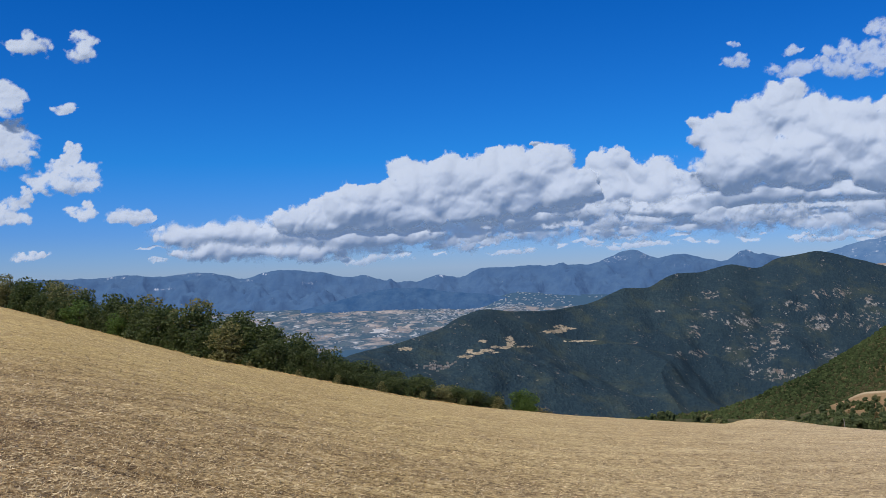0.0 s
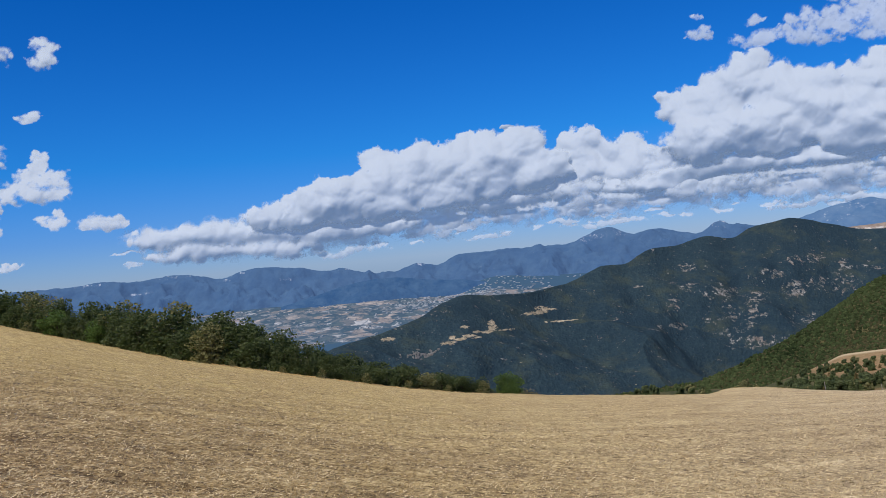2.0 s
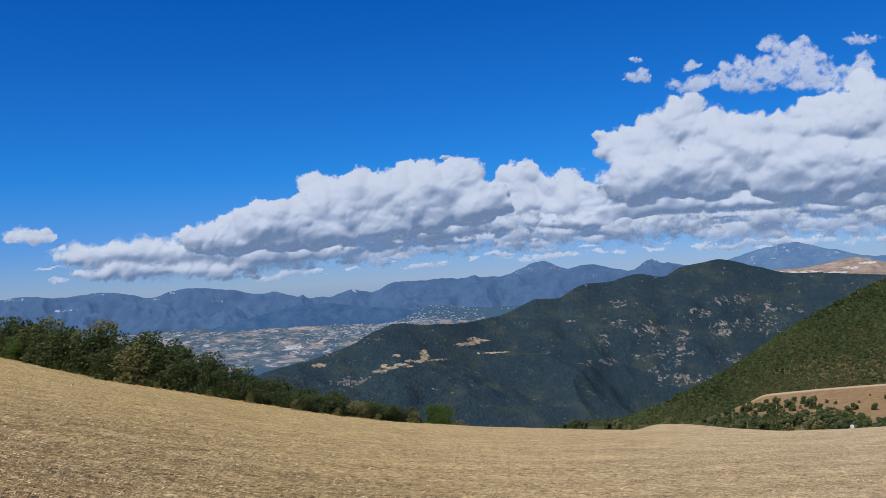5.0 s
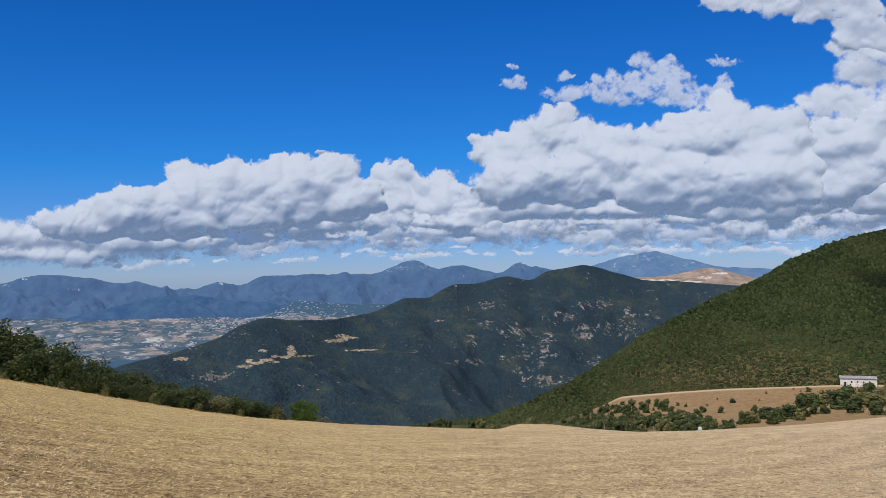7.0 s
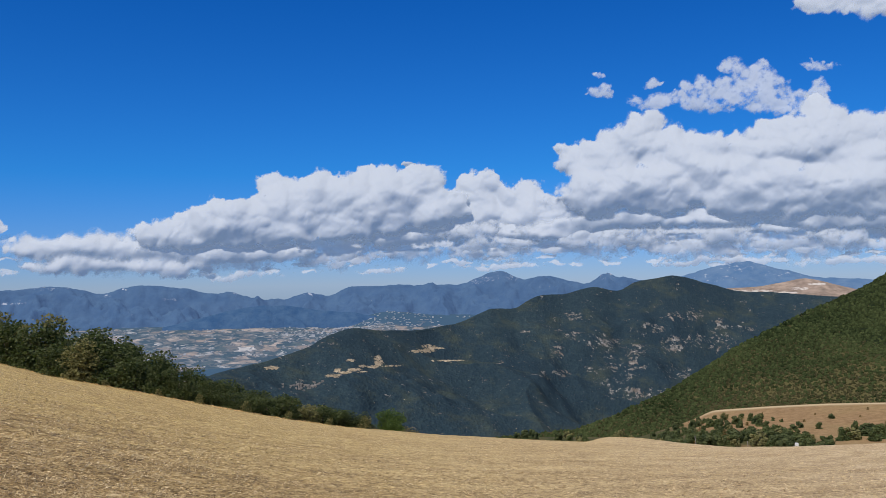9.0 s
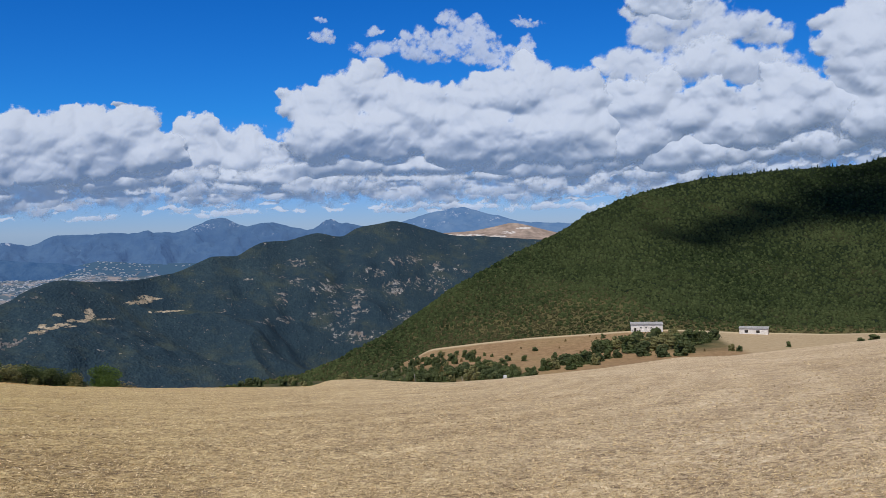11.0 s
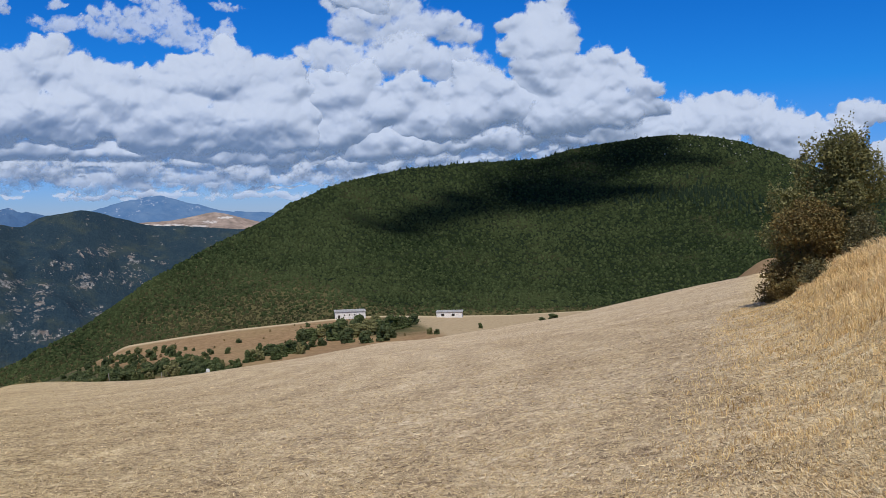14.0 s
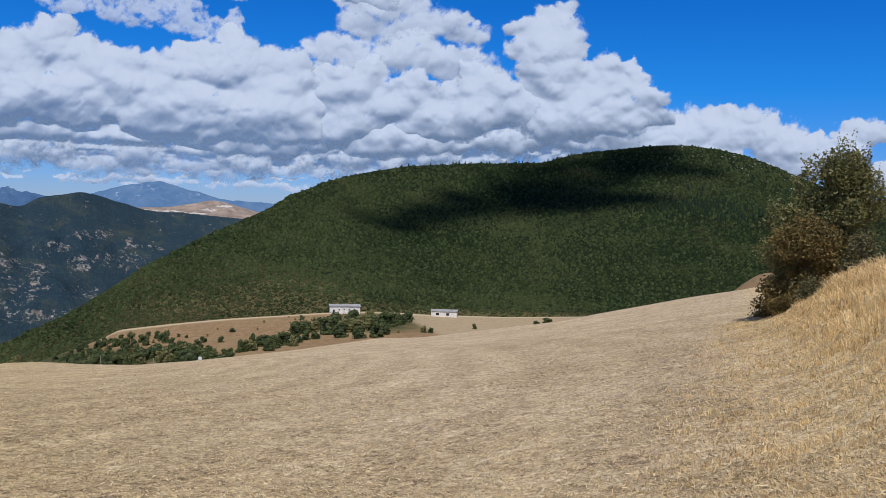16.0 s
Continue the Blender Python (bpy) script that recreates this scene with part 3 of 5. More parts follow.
def dryness(az, v):
    """How far the hill's foot is open, dry scrub instead of closed wood."""
    return np.clip(1.15 - np.asarray(v) / line(az, [(8, 1.5), (18, 1.5), (22, 1.3), (26, 1.0), (31, 0.7), (36, 0.3), (40, 0.08), (46, 0.04), (84, 0.04)]), 0.2 * (1 - smooth(az, 24, 36)), 1)


def valley_z(A, R):
    far = line(A, [(-34, -2.3), (2, -2.2), (4.5, -1.7), (9, -2.0), (24, -2.3)])
    z0, z1 = EYE + 1900 * math.tan(radians(-7.0)), EYE + 4000 * np.tan(np.radians(far))
    w = np.clip((R - 1900) / 2100, 0, 1)
    x, y = R * np.sin(np.radians(A)), R * np.cos(np.radians(A))
    under = 140 * smooth(A, -3.5, 2.5) * (1 - smooth(R, 2450, 2850))
    return z0 - under + (z1 - z0) * w**0.7 + 11 * fbm(x / 260, y / 260, 4, seed=51)


def build_valley():
    A, R = np.meshgrid(np.arange(-34, 24.1, 0.2), np.linspace(1900, 4000, 110))
    Z = valley_z(A, R)
    E = np.degrees(np.arctan2(Z - EYE, R))
    woods = 0.8 * spots(A, E, [(9, -2.4, 6, 0.25), (5, -2.1, 6, 0.35), (-9.2, -4.6, 1.0, 0.35), (16, -2.4, 5, 0.5), (-7, -5.3, 4, 0.3)])
    woods = np.maximum(woods, 0.45 * smooth(R, 3450, 3950))
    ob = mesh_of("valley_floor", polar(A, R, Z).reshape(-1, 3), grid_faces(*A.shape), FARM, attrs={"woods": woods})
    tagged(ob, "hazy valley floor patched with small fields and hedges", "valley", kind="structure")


def pasture_at(az, v):
    """The dry pasture below the track: v from the hidden lower edge (0) up to the track (1)."""
    az, v = np.asarray(az, float), np.asarray(v, float)
    top = line(az, [(14, -9.6), (20, -9.6), (22.6, -8.75), (23.7, -8.3), (24.4, -7.9), (27.5, -7.6), (30.8, -7.33), (34.1, -7.15), (36.6, -6.98), (39, -6.88), (41.1, -6.92), (43.2, -7.02), (48.2, -7.05), (53, -6.85), (60, -6.4)])
    rt = line(az, [(14, 380), (22, 430), (24.5, 468), (36.6, 480), (48, 505), (60, 530)])
    rb, bot = line(az, [(14, 250), (60, 300)]), line(az, [(14, -12), (24, -11.6), (34, -10.6), (44, -9.6), (52, -8.4), (60, -7.6)])
    r, el = rb + (rt - rb) * v, bot + (top - bot) * np.clip(v, 0, 1) ** 1.0
    x, y = r * np.sin(np.radians(az)), r * np.cos(np.radians(az))
    z = EYE + r * np.tan(np.radians(el)) + 1.6 * fbm(x / 45, y / 45, 4, seed=61) * np.sin(np.pi * np.clip(v, 0, 1))
    return polar(az, r, z - np.clip(v - 1, 0, None) * 60)


def build_pasture():
    A, V = np.meshgrid(np.arange(14, 60.1, 0.15), np.concatenate([np.linspace(0, 1, 70), [1.03, 1.08]]))
    p = pasture_at(A, V)
    E = np.degrees(np.arctan2(p[..., 2] - EYE, np.hypot(p[..., 0], p[..., 1])))
    green = spots(A, E, [(40.2, -7.6, 2.6, 0.5), (26, -9.5, 3.5, 0.4), (20, -9.6, 3.5, 0.8), (16, -9.9, 4.0, 1.2), (41.0, -7.4, 2.2, 0.45)])
    track = np.clip(1 - np.abs(V - 0.985) / 0.02, 0, 1) * smooth(A, 23, 25) * (1 - smooth(A, 52, 55))
    ob = mesh_of("pasture", p.reshape(-1, 3), grid_faces(*A.shape), PASTURE, attrs={"green": green, "track": track, "straw": 0.85 * smooth(A + 2.2 * (E + 7.4), 41.6, 42.6)})
    tagged(ob, "dry brown pasture with a pale dirt track along its top", "pasture", kind="structure")


SOIL_STRIP = Land([(72.4, -2.2, 480), (72.9, -0.75, 500), (73.6, -0.4, 510), (76, -0.1, 520), (90, 0.2, 520)],
                  [(72.4, -3.5, 300), (90, -3.2, 300)], 72.4, 90, 1.0, 3, 80, 0.02, 37)
BARE_PATCH = Land([(61.0, -5.4, 330), (61.8, -5.0, 335), (62.6, -4.3, 338), (63.4, -3.75, 340), (64.6, -3.6, 340), (67, -3.8, 340)],
                  [(61.0, -5.9, 250), (67, -5.5, 250)], 61.0, 67, 1.0, 1.5, 60, 0.02, 39)


build_ground()
build_field()
build_valley()
build_pasture()
HILL.build("wooded_hill", HILL_FLOOR, 0.2, 110, "broad hill covered in green broadleaf forest", "hill", lambda A, E, V: {"meadow": dryness(A, V)})
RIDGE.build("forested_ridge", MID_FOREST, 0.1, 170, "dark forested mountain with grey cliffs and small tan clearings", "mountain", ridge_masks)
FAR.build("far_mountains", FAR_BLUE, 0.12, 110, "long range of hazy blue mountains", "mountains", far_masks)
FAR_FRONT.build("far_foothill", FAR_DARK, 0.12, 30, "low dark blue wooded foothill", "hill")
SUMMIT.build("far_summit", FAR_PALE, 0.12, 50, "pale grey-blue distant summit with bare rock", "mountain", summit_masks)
BARE_HILL.build("bare_hill", BARE, 0.1, 30, "bare hill of dry tan grass above pale scree", "hill",
                lambda A, E, V: {"rock": 0.8 * spots(A, E, [(25.6, -0.8, 1.0, 0.1), (27.2, -0.85, 1.0, 0.12), (28.6, -0.95, 1.0, 0.12), (30.6, -0.45, 0.5, 0.08), (29.6, -0.7, 0.5, 0.1)])})
EAST_WOOD.build("east_hill", HILL_FLOOR, 0.3, 30, "low wooded hill with dark trees", "hill")
SOIL_STRIP.build("ploughed_strip", PASTURE, 0.2, 24, "brown ploughed strip below the wooded hill", "field")
BARE_PATCH.build("bare_slope", PASTURE, 0.15, 24, "bare brown slope at the foot of the wooded hill", "slope")


# ---- clouds ----
def blur(H, n):
    for _ in range(n):
        H = (np.roll(H, 1, 0) + np.roll(H, -1, 0) + np.roll(H, 1, 1) + np.roll(H, -1, 1) + 2 * H) / 6
    return H


def pieces_of(faces, n):
    """For each corner the number of the connected piece of mesh it belongs to."""
    mark = np.arange(n)
    while True:
        low = mark[faces].min(1)
        was = mark.copy()
        for k in range(4):
            np.minimum.at(mark, faces[:, k], low)
        mark = mark[mark]
        if (mark == was).all():
            return mark


def cloud(label, puffs, seed, step=0.1, soft=0.5, erode=0.5, dist=4820.0, depth=0.75, lumps=6, floor=0.9, thick=1.0, fill=2.0, lean=((0, 0.0), (20, 0.0))):
    """A heap of vapour built up from rounded lobes (azimuth, elevation, half width, half height) and smaller billows on them."""
    rng = np.random.RandomState(seed)
    p = np.array(puffs, float)
    a = np.arange((p[:, 0] - p[:, 2]).min() - 1.2, (p[:, 0] + p[:, 2]).max() + 1.2, step)
    e = np.arange((p[:, 1] - p[:, 3]).min() - 1.0, (p[:, 1] + p[:, 3]).max() + 1.0, step)
    A, E = np.meshgrid(a, e)
    WA = A + 0.45 * fbm(A * 0.7, E * 0.7, 5, 0.55, seed) + 0.10 * fbm(A * 3.5, E * 3.5, 3, 0.6, seed + 3)
    WE = E + 0.40 * fbm(A * 0.7, E * 0.7, 5, 0.55, seed + 7) + 0.10 * fbm(A * 3.5, E * 3.5, 3, 0.6, seed + 9)
    H, D = np.full(A.shape, 0.0), np.full(A.shape, -1.5)

    def lobe(ca, ce, ra, re, h0):
        i0, i1 = np.searchsorted(e, [ce - re * 1.7 - 0.6, ce + re * 1.7 + 0.6])
        j0, j1 = np.searchsorted(a, [ca - ra * 1.7 - 0.6, ca + ra * 1.7 + 0.6])
        if i1 <= i0 or j1 <= j0:
            return
        w = (slice(i0, i1), slice(j0, j1))
        dy = (WE[w] - ce) / re
        dy = np.where(dy < 0, dy / floor, dy)
        d2 = ((WA[w] - ca) / ra) ** 2 + dy**2
        H[w] = np.maximum(H[w], np.where(d2 < 1, h0 + math.sqrt(ra * re) * np.sqrt(np.clip(1 - d2, 0, 1)), 0))
        D[w] = np.maximum(D[w], 1 - d2)

    for ca, ce, ra, re in puffs:
        lobe(ca, ce, ra, re, 0.0)
        for _ in range(int(lumps * (1 + ra * re * 0.4))):
            t, q = rng.uniform(0, 2 * math.pi), math.sqrt(rng.uniform(0.05, 0.95))
            da, de = math.cos(t) * q, math.sin(t) * q
            s = rng.uniform(0.22, 0.7) * min(ra, re) * (1.1 - 0.35 * q)
            h = math.sqrt(ra * re) * math.sqrt(max(0.0, 1 - q * q)) - 0.62 * s
            lobe(ca + da * ra, ce + (de if de > 0 else de * 0.6) * re, s * 1.35, s, max(h, 0))
    n = fbm(A * 1.5, E * 1.9, 6, 0.6, seed + 5)
    H = blur(H, int(6 * 0.1 / step)) * depth * 1.2 + 0.7 * fbm(A * 0.42, E * 0.5, 2, 0.45, seed + 11)
    H = H + 0.20 * np.abs(fbm(A * 1.0 + 0.3 * n, E * 1.1, 2, 0.5, seed + 25)) + 0.05 * np.abs(fbm(A * 2.4 + 0.4 * n, E * 2.5, 2, 0.5, seed + 31))
    # heads turn up to the light, flat bases down and away from it
    H = H + (np.cumsum(np.interp(e, *np.array(lean).T)) * step)[:, None]
    D = np.where(D > 0, D * fill, D) + erode * n
    keep = D > -1.1
    ar, er = np.radians(A), np.radians(E)
    way = np.stack([np.cos(er) * np.sin(ar), np.cos(er) * np.cos(ar), np.sin(er)], -1)
    # a shallow body, with the roundness of the heaped vapour in its normals
    P = (way * (dist - H * 6.0)[..., None] + [0, 0, EYE]).reshape(-1, 3)
    deep = way * (dist - H * 100.0)[..., None]
    N = np.cross(np.gradient(deep, axis=1), np.gradient(deep, axis=0))
    N /= np.linalg.norm(N, axis=-1, keepdims=True) + 1e-9
    N *= -np.sign((N * way).sum(-1, keepdims=True) + 1e-9)
    # normals bent towards the sun, in place of light scattered within the vapour
    N = N + (0.85 if depth < 0.4 else 0.68) * np.array(TO_SUN[:])
    N /= np.linalg.norm(N, axis=-1, keepdims=True) + 1e-9
    faces = grid_faces(*A.shape)
    faces = faces[keep.ravel()[faces].any(1)]
    piece = pieces_of(faces, A.size)
    dens, made = D.ravel(), None
    for k in np.unique(piece[faces[:, 0]]):
        F = faces[piece[faces[:, 0]] == k]
        used = np.unique(F)
        if dens[used].max() < 0.25:
            continue
        back = np.zeros(len(P), int)
        back[used] = np.arange(len(used))
        Q, G = P[used], back[F]
        if (np.cross(Q[G[0, 1]] - Q[G[0, 0]], Q[G[0, 2]] - Q[G[0, 0]]) * Q[G[0, 0]]).sum() > 0:
            G = G[:, ::-1]
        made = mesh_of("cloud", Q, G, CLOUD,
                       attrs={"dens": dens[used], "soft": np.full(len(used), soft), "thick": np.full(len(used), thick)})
        made.data.normals_split_custom_set_from_vertices(N.reshape(-1, 3)[used].tolist())
        tagged(made, label, "cloud", "clouds")
    return made


HEAPED = ((0, 0.26), (4.2, 0.26), (5.6, 0.2), (7.0, 0.08), (8.6, -0.22), (14, -0.3))
THIN = ((0, -0.6), (20, -0.6))


def puffy_sky():
    small = "small white fair-weather cumulus cloud in a blue sky"
    for k, rows in enumerate(([(-24.1, 13.4, 1.4, 0.6), (-24.9, 13.3, 0.8, 0.4)], [(-21.3, 13.4, 0.9, 0.8)], [(-25.6, 10.4, 1.0, 0.9)], [(-22.2, 9.9, 0.8, 0.4)],
                              [(-25.4, 7.6, 1.5, 1.3)], [(-22.1, 5.8, 2.1, 1.1), (-22.3, 7.3, 0.6, 0.5), (-22.6, 6.7, 0.8, 0.5)], [(-25.5, 3.8, 0.9, 0.9), (-24.7, 4.7, 0.7, 0.5)],
                              [(-21.5, 4.1, 0.7, 0.55)], [(-19.1, 3.7, 1.4, 0.5), (-18.2, 3.6, 0.7, 0.3)], [(-24.6, 1.6, 1.0, 0.25)])):
        cloud(small, rows, 100 + k, 0.06, 1.1, 1.3, 4820, 0.35, 14, 0.9, 1.0, 1.3, THIN)
    cloud("long low bank of grey-bottomed cumulus cloud", [(-8.4, 3.2, 2.1, 1.1), (-4.7, 3.9, 3.0, 1.6), (-0.8, 4.9, 2.5, 1.9), (2.9, 5.5, 2.9, 1.7), (6.0, 5.7, 2.5, 1.6),
          (1.5, 3.9, 2.9, 1.2), (7.8, 4.6, 1.8, 1.3), (4.5, 4.6, 3.0, 1.4), (-2.5, 3.6, 3.2, 1.2)], 120, 0.09, 0.6, 0.55, lean=((0, 0.22), (3.0, 0.18), (4.4, 0.05), (5.7, -0.25), (8, -0.45)))
    cloud("flat grey cloud low over the mountains", [(-15.6, 2.5, 2.4, 0.8), (-12.8, 2.5, 2.8, 0.9), (-9.8, 2.4, 3.0, 1.0), (-6.2, 2.3, 3.2, 1.0), (-13.4, 1.4, 3.4, 0.6), (-9.0, 1.3, 3.4, 0.6), (-2.6, 2.0, 3.2, 0.7)], 121, 0.1, 1.5, 0.6, 4835, lean=((0, 0.1), (2.2, 0.0), (3.2, -0.5), (8, -0.5)))
    cloud("low bank of white cumulus cloud", [(10.9, 5.9, 1.5, 1.1), (13.4, 5.2, 1.8, 1.1), (10.5, 4.3, 2.6, 1.2), (14.6, 4.2, 3.0, 1.3), (8.2, 3.4, 2.6, 0.9), (5.5, 2.9, 2.6, 0.7)], 122, 0.09, 0.6, 0.55, 4840, lean=((0, 0.22), (3.5, 0.16), (5, -0.05), (6, -0.3), (8, -0.45)))
    cloud("scrap of white cloud", [(6.2, 7.6, 0.55, 0.3)], 123, 0.06, 0.6, 0.7)
    cloud("towering white cumulus cloud with grey base", [(16.6, 7.5, 1.3, 1.1), (20.4, 8.6, 1.8, 1.5), (18.4, 7.4, 2.0, 1.4), (18.9, 7.9, 1.6, 1.1), (24.0, 6.6, 2.9, 1.8), (18.4, 5.4, 3.2, 1.8), (22.3, 7.6, 1.8, 1.4), (21.5, 5.4, 3.6, 1.6),
          (27.9, 7.3, 2.1, 1.8), (30.6, 8.0, 2.5, 1.8), (33.4, 7.0, 2.5, 1.8), (28.1, 5.2, 3.9, 1.9), (33.0, 5.0, 3.9, 1.9)], 124, 0.09, 0.95, 0.55, 4818, 0.85, 10, lean=HEAPED)
    cloud("long grey underside of a cloud bank", [(20, 3.8, 4.5, 1.0), (26, 3.9, 5.0, 1.1), (33, 3.7, 5.5, 1.2), (40, 3.9, 5.7, 1.3), (46, 4.2, 4.5, 1.2), (15, 3.2, 3.2, 0.8), (52, 4.5, 4.5, 1.5), (57.5, 4.2, 4.0, 1.4)], 125, 0.1, 1.7, 0.6, 4832, 0.9, 14, lean=((0, 0.06), (4, 0.05), (5, 0.0), (9, -0.1)))
    rng = np.random.RandomState(92)
    for k in range(6):
        rows = [(11 + 6 * k + rng.uniform(-3.2, 3.2), 2.9 + rng.uniform(-0.65, 0.6), rng.uniform(0.7, 1.9), rng.uniform(0.25, 0.6)) for _ in range(9)]
        cloud("ragged grey cloud under a cloud bank", rows, 135 + 50 * k, 0.1, 1.6, 0.8, 4830, 0.8, 8, 0.8, 0.9, 1.4, ((0, 0.1), (2.6, 0.05), (3.4, -0.25), (9, -0.25)))
    deck = "hazy grey-blue cloud deck far off over the mountains"
    for k, rows in enumerate(([(-12, 2.2, 5, 1.1), (-5, 2.4, 5, 1.2), (1, 2.6, 4.5, 1.2)], [(6, 2.8, 5, 1.2), (12, 2.8, 5, 1.2), (18, 2.8, 5, 1.2)], [(24, 2.7, 5, 1.3), (31, 2.7, 5, 1.3)],
                              [(38, 2.9, 5, 1.4), (45, 3.2, 5, 1.5)], [(51, 4.2, 4.5, 1.7), (57, 3.8, 4.0, 1.5)])):
        cloud(deck, rows, 260 + k, 0.12, 1.3, 0.7, 4856, 0.5, 8, 1.3, 0.9, 1.5, ((0, 0.0), (9, 0.0)))
    rng = np.random.RandomState(91)
    for k in range(13):
        a0 = 4 + 4.3 * k + rng.uniform(-1, 1)
        rows = [(a0 + rng.uniform(-1.8, 1.8), 2.75 + rng.uniform(-0.6, 0.7) + 0.012 * a0, rng.uniform(0.4, 1.1), rng.uniform(0.16, 0.34)) for _ in range(4)]
        cloud("scattered small white clouds before a grey bank", rows, 280 + k, 0.07, 1.3, 0.8, 4826, 0.4, 6, 0.6, 0.85, 1.3, ((0, -0.5), (20, -0.5)))
    rng = np.random.RandomState(90)
    for k in range(16):
        a0 = -16 + 4.0 * k + rng.uniform(-0.8, 0.8)
        rows = [(a0 + rng.uniform(-2, 2), 1.25 + rng.uniform(-0.45, 0.6), rng.uniform(0.3, 1.0), rng.uniform(0.08, 0.2)) for _ in range(4)]
        cloud("row of small white clouds near the horizon", rows, 200 + k, 0.07, 0.9, 0.6, 4850, 0.4, 4, 0.9, 0.8, 1.2, THIN)
    cloud("heaped white cumulus cloud", [(38.0, 6.6, 2.9, 1.8), (41.7, 6.2, 3.0, 1.7), (46.3, 6.9, 2.4, 1.8), (44.0, 5.2, 3.4, 1.6), (37.0, 4.8, 3.4, 1.6), (49.5, 5.9, 2.7, 1.7)], 126, 0.09, 0.95, 0.55, 4822, lean=HEAPED)
    cloud("tall white cumulus tower", [(50.0, 9.0, 1.9, 1.9), (51.3, 10.4, 1.6, 1.6), (49.2, 10.2, 1.3, 1.1), (53.9, 7.3, 2.0, 1.5), (55.2, 5.7, 2.5, 1.6), (52.2, 5.6, 3.0, 1.8), (51.4, 7.6, 2.2, 1.6)], 127, 0.09, 0.95, 0.55, 4815, lean=HEAPED)
    cloud("long row of white cumulus cloud", [(58.6, 4.7, 2.7, 1.6), (61.9, 4.7, 2.7, 1.6), (64.8, 3.7, 2.1, 1.3), (67.0, 3.4, 2.1, 1.2), (68.6, 4.5, 1.5, 0.9), (59, 3.0, 4.0, 1.3), (65, 2.4, 3.6, 1.1)], 128, 0.09, 0.95, 0.55, 4830, lean=((0, 0.4), (3, 0.25), (5, -0.35), (9, -0.4)))
    cloud("small white cumulus cloud", [(70.2, 2.1, 1.5, 0.9), (71.4, 1.6, 1.1, 0.8)], 129, 0.08, 0.4, 0.5)
    cloud("small white cumulus cloud", [(73.6, 2.8, 1.3, 1.1), (74.8, 2.2, 1.4, 1.0)], 130, 0.08, 0.4, 0.5)
    cloud("broad pale grey cloud high up", [(41.8, 9.0, 3.4, 1.4), (45.0, 8.4, 2.6, 1.3), (38.6, 8.9, 2.4, 1.2), (36.6, 9.4, 1.8, 1.0)], 131, 0.1, 1.5, 0.6, 4832, 0.39, lean=((0, 0.1), (8.5, 0.1), (9.6, -0.3), (14, -0.3)))
    cloud("broad pale grey cloud high up", [(40.3, 12.2, 3.0, 1.2), (43.0, 11.0, 2.4, 1.1), (45.4, 10.3, 1.6, 0.9), (38.5, 12.2, 1.6, 0.8), (38.8, 10.9, 1.8, 1.0), (41.2, 10.4, 2.2, 0.9)], 132, 0.1, 1.5, 0.65, 4842, 0.39, lean=((0, 0.1), (11, 0.1), (12.5, -0.3), (16, -0.3)))
    cloud("ragged white cloud drifting high up", [(30.7, 15.6, 0.9, 0.5), (32.3, 15.7, 1.5, 0.9), (34.3, 15.5, 1.7, 1.2), (36.0, 16.4, 1.5, 1.5), (37.3, 16.5, 1.4, 1.3), (37.8, 14.9, 1.5, 1.4), (36.3, 14.8, 1.5, 1.0), (38.5, 13.4, 1.4, 1.2), (39.8, 12.6, 1.5, 1.0)], 133, 0.1, 1.1, 0.8, 4836, 0.39,
          lean=((0, 0.1), (13.5, 0.1), (15.5, -0.2), (20, -0.3)))
    wisp = "torn wisp of thin white cloud"
    for k, rows in enumerate(([(18.1, 11.4, 0.9, 0.5)], [(18.3, 12.4, 0.5, 0.25)], [(21.4, 12.0, 0.6, 0.3)], [(21.8, 10.9, 1.7, 0.5), (24.6, 10.9, 1.8, 0.9), (27.2, 11.0, 1.8, 1.4), (28.8, 10.2, 1.5, 1.0), (26.4, 12.5, 0.6, 0.6)],
                              [(31.0, 12.1, 0.9, 0.35)], [(31.0, 10.5, 0.55, 0.8)])):
        cloud(wisp, rows, 140 + k, 0.07, 1.0, 1.0, 4825, 0.35, 10, 0.9, 0.8, 1.0, ((0, -0.35), (20, -0.35)))
    low = "thin flat cloud low on the horizon"
    for k, rows in enumerate(([(-5.7, 0.7, 3.6, 0.35)], [(1.5, 1.6, 2.2, 0.6)], [(11.3, 1.9, 3.2, 0.5), (15.9, 2.0, 3.2, 0.5)], [(22.6, 2.0, 3.9, 0.5)], [(28.7, 1.9, 3.9, 0.5)], [(34.6, 1.8, 3.9, 0.5)],
                              [(40.0, 2.0, 3.4, 0.6)], [(25.5, 1.0, 4.5, 0.3)], [(33, 0.8, 4.0, 0.3)], [(12, 1.0, 3.0, 0.2)], [(4.5, 0.9, 2.0, 0.2)])):
        cloud(low, rows, 160 + k, 0.1, 0.9, 0.7, 4850, 0.3, 4, 0.8, 0.8, 1.0)


